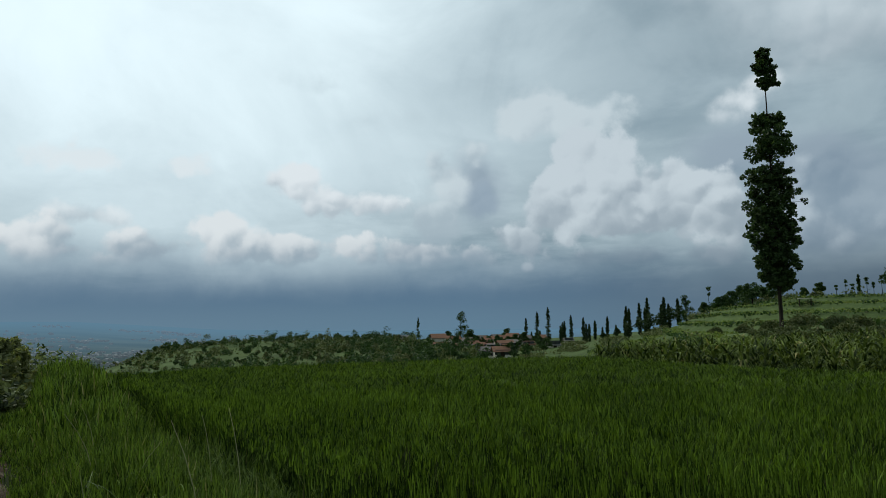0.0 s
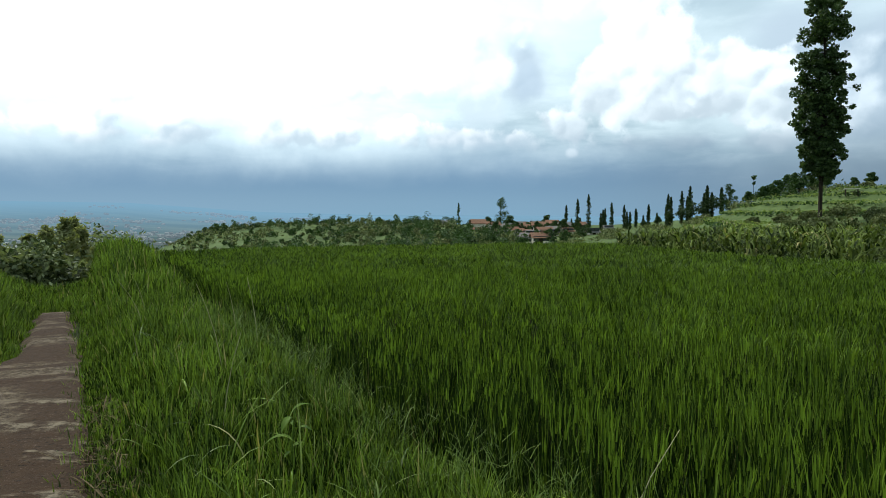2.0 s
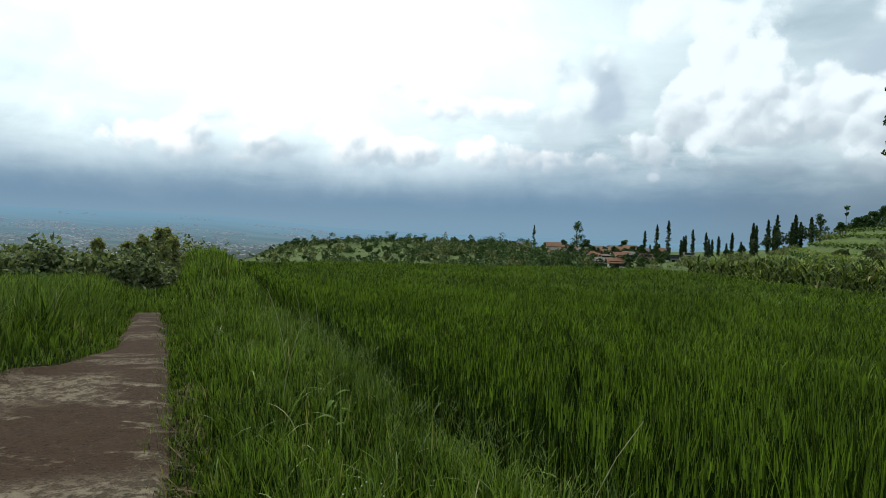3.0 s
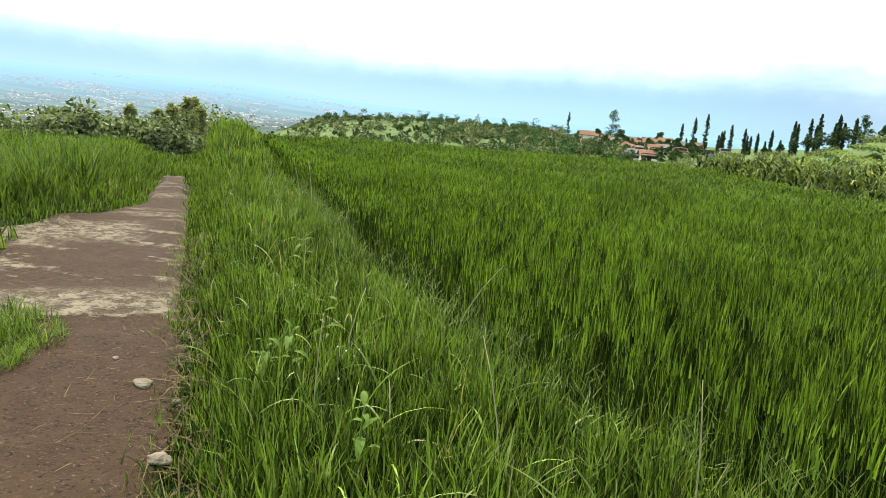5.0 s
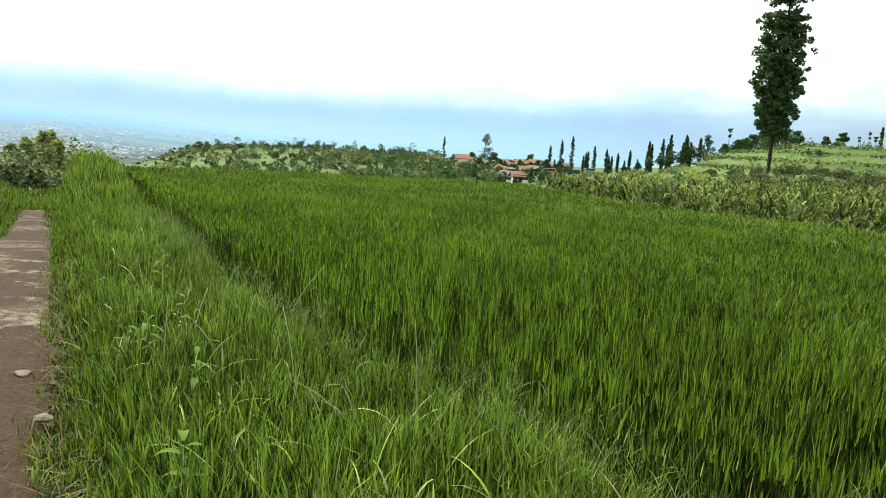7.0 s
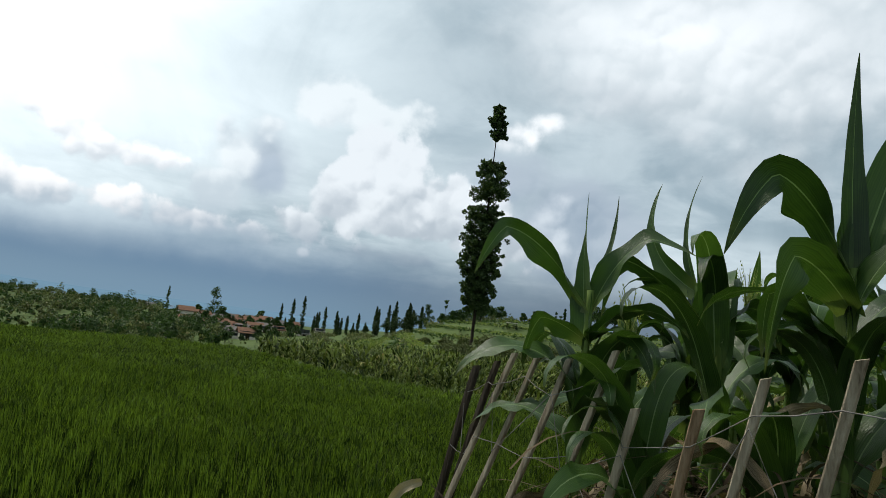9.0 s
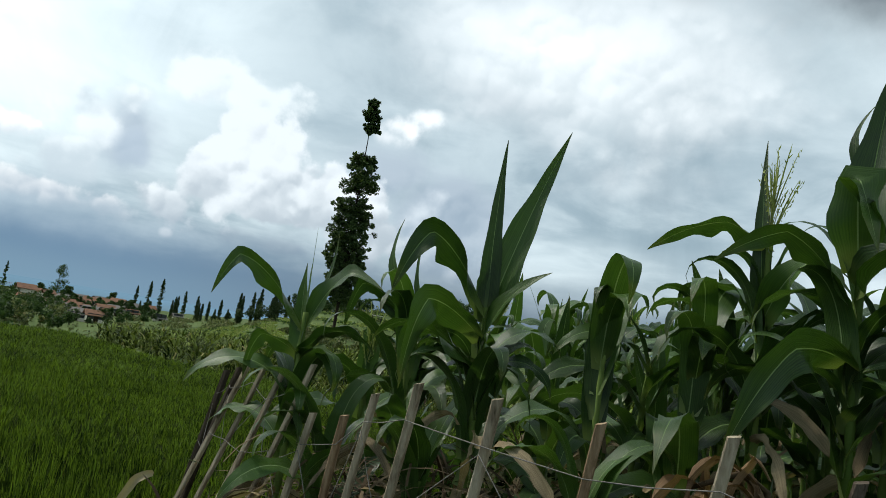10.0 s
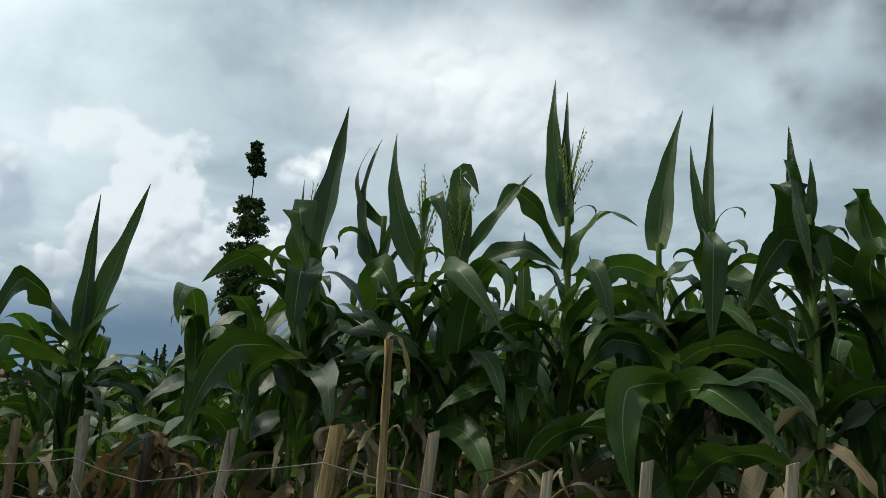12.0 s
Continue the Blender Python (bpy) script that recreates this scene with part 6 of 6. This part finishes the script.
    tagged(part("slope_thicket", quads("slope_thicket", *v, smooth=False), SCRUB), "olive thicket scattered over the slopes", "thicket", kind="stuff")
    # rows of vegetables along the knoll's terraces
    n = 26000
    az, r = rng.uniform(12, 64, n), rng.uniform(36, 140, n)
    x, y = r * np.sin(np.radians(az)), r * np.cos(np.radians(az))
    z = land(x, y)
    riser = np.mod(z, 1.1) > 0.98
    for keep, name, mat, label, size in ((riser, "terrace_hedge", TREE_LEAF, "dark growth along the terrace edges", 0.2), (~riser & (np.mod(z, 1.1) < 0.25), "terrace_crops", GRASS_PALE, "rows of light green crops on the terraced knoll", 0.14)):
        kx, ky, kz, per = x[keep], y[keep], z[keep], 6
        c = np.repeat(np.stack([kx, ky, kz + 0.12], 1), per, 0) + rng.normal(size=(len(kx) * per, 3)) * np.array([0.35, 0.35, 0.12])
        tagged(part(name, quads(name, *leaf_quads(c, size, 0.2), smooth=False), mat), label, "crops", kind="stuff")


woods()

# ------------------------------------------------------------------ village


def box(bm, x0, x1, y0, y1, z0, z1):
    vs = [bm.verts.new(p) for p in ((x0, y0, z0), (x1, y0, z0), (x1, y1, z0), (x0, y1, z0), (x0, y0, z1), (x1, y0, z1), (x1, y1, z1), (x0, y1, z1))]
    for f in ((0, 3, 2, 1), (4, 5, 6, 7), (0, 1, 5, 4), (1, 2, 6, 5), (2, 3, 7, 6), (3, 0, 4, 7)):
        bm.faces.new([vs[i] for i in f])


def house(az, r, turn, wide, deep, high, roof):
    x, y = around(az, r)
    root = thing("house", "small village house with " + ("an orange clay tiled roof" if roof is TILE else "a grey roof"), "house", pose(x, y, float(land(x, y)) - 0.3, 0, 0, turn), "village houses")
    w, d = wide / 2, deep / 2
    bm = bmesh.new()
    box(bm, -w, w, -d, d, 0, high)
    for e in (-w, w):
        a = [bm.verts.new(p) for p in ((e, -d, high), (e, d, high), (e, 0, high + deep * 0.28))]
        bm.faces.new(a)
    wall = part("wall", bm, WALL, root)
    bm = bmesh.new()
    o, k = 0.5, deep * 0.28
    for sgn in (-1, 1):
        q = [(-w - o, 0, high + k + 0.16), (w + o, 0, high + k + 0.16), (w + o, sgn * (d + o), high - 0.2), (-w - o, sgn * (d + o), high - 0.2)]
        t = [bm.verts.new(p) for p in q] + [bm.verts.new((p[0], p[1], p[2] - 0.14)) for p in q]
        for f in ((0, 1, 2, 3), (7, 6, 5, 4), (0, 4, 5, 1), (1, 5, 6, 2), (2, 6, 7, 3), (3, 7, 4, 0)):
            bm.faces.new([t[i] for i in f])
    bmesh.ops.recalc_face_normals(bm, faces=bm.faces[:])
    part("roof", bm, roof, root)
    for i in (-0.3, 0.3):
        bm = bmesh.new()
        box(bm, i * wide - 0.7, i * wide + 0.7, -d - 0.06, -d + 0.05, 1.1, 2.3)
        part("window", bm, PANE, wall, "dark window")
    bm = bmesh.new()
    box(bm, -0.5, 0.5, -d - 0.05, -d + 0.05, 0.3, 2.3)
    part("door", bm, BARK, wall, "dark door")


for az, r, turn, wide, deep, high, roof in ((-0.25, 246, 12, 9, 7, 4.2, TILE), (0.2, 254, -20, 8, 6, 3.4, TILE), (1.1, 266, 30, 7, 6, 3.0, TILE), (3.2, 272, 8, 9, 6, 3.0, TILE_GREY), (4.0, 262, -15, 7, 5, 3.0, TILE),
                                            (4.5, 268, 40, 7, 6, 3.2, TILE_GREY), (5.1, 258, 10, 8, 6, 3.0, TILE), (5.9, 262, -25, 8, 6, 3.4, TILE), (6.4, 266, 15, 7, 5, 3.0, TILE), (7.0, 254, 35, 6, 5, 2.8, TILE_GREY),
                                            (10.4, 236, 5, 5, 4, 1.6, TILE_GREY), (-3.0, 300, 20, 6, 5, 2.0, TILE_GREY), (2.2, 258, -30, 6, 5, 2.8, TILE_GREY), (3.6, 252, 15, 6, 5, 2.6, TILE), (8.2, 258, 15, 6, 5, 2.6, TILE)):
    house(az, r - 8, turn, wide * 0.5, deep * 0.55, high * 1.0, roof)
for az, r, turn, wide, deep, high, roof in ((5.25, 212, 18, 5.4, 4.2, 2.3, TILE), (4.35, 206, -25, 4.2, 3.4, 1.9, TILE_GREY), (3.7, 214, 30, 4.0, 3.2, 2.0, TILE), (2.5, 210, -10, 4.2, 3.4, 1.9, TILE_GREY), (6.2, 208, -20, 3.8, 3.2, 1.8, TILE_GREY),
                                            (1.5, 222, 35, 3.8, 3.2, 2.0, TILE), (-0.1, 226, -12, 4.4, 3.6, 2.2, TILE), (7.1, 216, 10, 4.2, 3.2, 1.7, TILE), (3.1, 224, -32, 4.4, 3.4, 2.1, TILE), (9.2, 204, 15, 3.4, 2.8, 1.3, TILE_GREY)):
    house(az, r, turn, wide * 0.82, deep * 0.82, high * 0.9, roof)
random.seed(41)
for _ in range(5):
    house(random.uniform(0.6, 8.0), random.uniform(158, 236), random.uniform(-40, 40), random.uniform(3.0, 4.8), random.uniform(2.8, 3.8), random.uniform(1.5, 2.3), random.choice((TILE, TILE_GREY, TILE_GREY)))


def field_hut(az, r):
    x, y = around(az, r)
    root = thing("field_hut", "small open field hut with a pale sheet roof", "hut", pose(x, y, float(land(x, y)), 0, 0, -25))
    for px in (-0.6, 0.6):
        for py in (-0.4, 0.4):
            v, f = tube([(px, py, -0.1), (px, py, 0.7)], [0.05, 0.05], 6)
            part("post", quads("post", v, f), BARK, root)
    bm = bmesh.new()
    box(bm, -0.8, 0.8, -0.6, 0.6, 0.7, 0.78)
    part("roof", bm, WALL, root, "pale sheet roof")


field_hut(27.9, 90)


def town():
    """The town on the plain: hundreds of small blocks with sloping roofs."""
    vs, fs = [], []
    az, r = [], []
    for _ in range(70):
        m = int(rng.uniform(10, 46))
        a, q = rng.choice([-41, -37, -33, -29, -22]) + rng.normal(0, 1.8), rng.choice([2150, 2500, 2800, 3100, 3500]) + rng.normal(0, 90)
        az.append(a + rng.normal(0, rng.uniform(0.3, 1.3), m)), r.append(q + rng.normal(0, 70, m))
    for _ in range(16):
        m = int(rng.uniform(10, 26))
        az.append(rng.uniform(-44, -3) + rng.normal(0, 0.9, m)), r.append(rng.uniform(3500, 4300) + rng.normal(0, 50, m))
    az, r = np.concatenate(az), np.concatenate(r)
    n = len(az)
    x, y = r * np.sin(np.radians(az)), r * np.cos(np.radians(az))
    z = land(x, y)
    for i in range(n):
        w, d, h, t = rng.uniform(3, 11), rng.uniform(3, 7), rng.uniform(3.0, 7.0), rng.uniform(0, 3.14)
        c, s_ = math.cos(t), math.sin(t)
        o = len(vs)
        for a, b in ((-w, -d), (w, -d), (w, d), (-w, d)):
            px, py = x[i] + a * c - b * s_, y[i] + a * s_ + b * c
            vs.extend(((px, py, z[i] - 2), (px, py, z[i] + h)))
        for e in (-w, w):
            vs.append((x[i] + e * c, y[i] + e * s_, z[i] + h + d * 0.35))
        for q in range(4):
            a, b = o + 2 * q, o + 2 * ((q + 1) % 4)
            fs.append((a, b, b + 1, a + 1))
        fs.append((o + 1, o + 3, o + 9, o + 8)), fs.append((o + 5, o + 7, o + 8, o + 9))
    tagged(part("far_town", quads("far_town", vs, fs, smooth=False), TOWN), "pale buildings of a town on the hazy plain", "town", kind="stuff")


town()

for az, r, tall in ((0.7, 216, 3.0), (2.0, 226, 3.2), (2.95, 206, 2.4), (3.4, 234, 4.4), (4.0, 228, 3.4), (4.8, 222, 3.2), (5.9, 220, 3.6), (6.6, 224, 4.0), (5.7, 202, 1.8), (-1.4, 228, 3.0), (7.7, 222, 3.8), (8.4, 214, 2.8),
                    (13.2, 212, 2.8), (14.3, 202, 3.4), (15.2, 192, 4.6), (16.1, 188, 5.2), (16.9, 182, 5.6), (17.6, 176, 5.2), (18.4, 170, 5.4), (19.1, 166, 4.6)):
    tree("garden_tree", "bushy dark green tree beside the village gardens", "tree", *around(az, r), tall, ROUND, 420, 0.3, DARK_LEAF, 0.06, group="village trees", clumps=12, spread=0.3)
random.seed(43)
for _ in range(64):
    tree("garden_tree", "bushy dark green tree among the village houses", "tree", *around(random.uniform(-2.5, 9.5), random.uniform(140, 232)), random.uniform(1.8, 4.2), ROUND, 280, 0.26, random.choice((DARK_LEAF, TREE_LEAF, TREE_LEAF)), 0.05, group="village trees", clumps=9, spread=0.32)
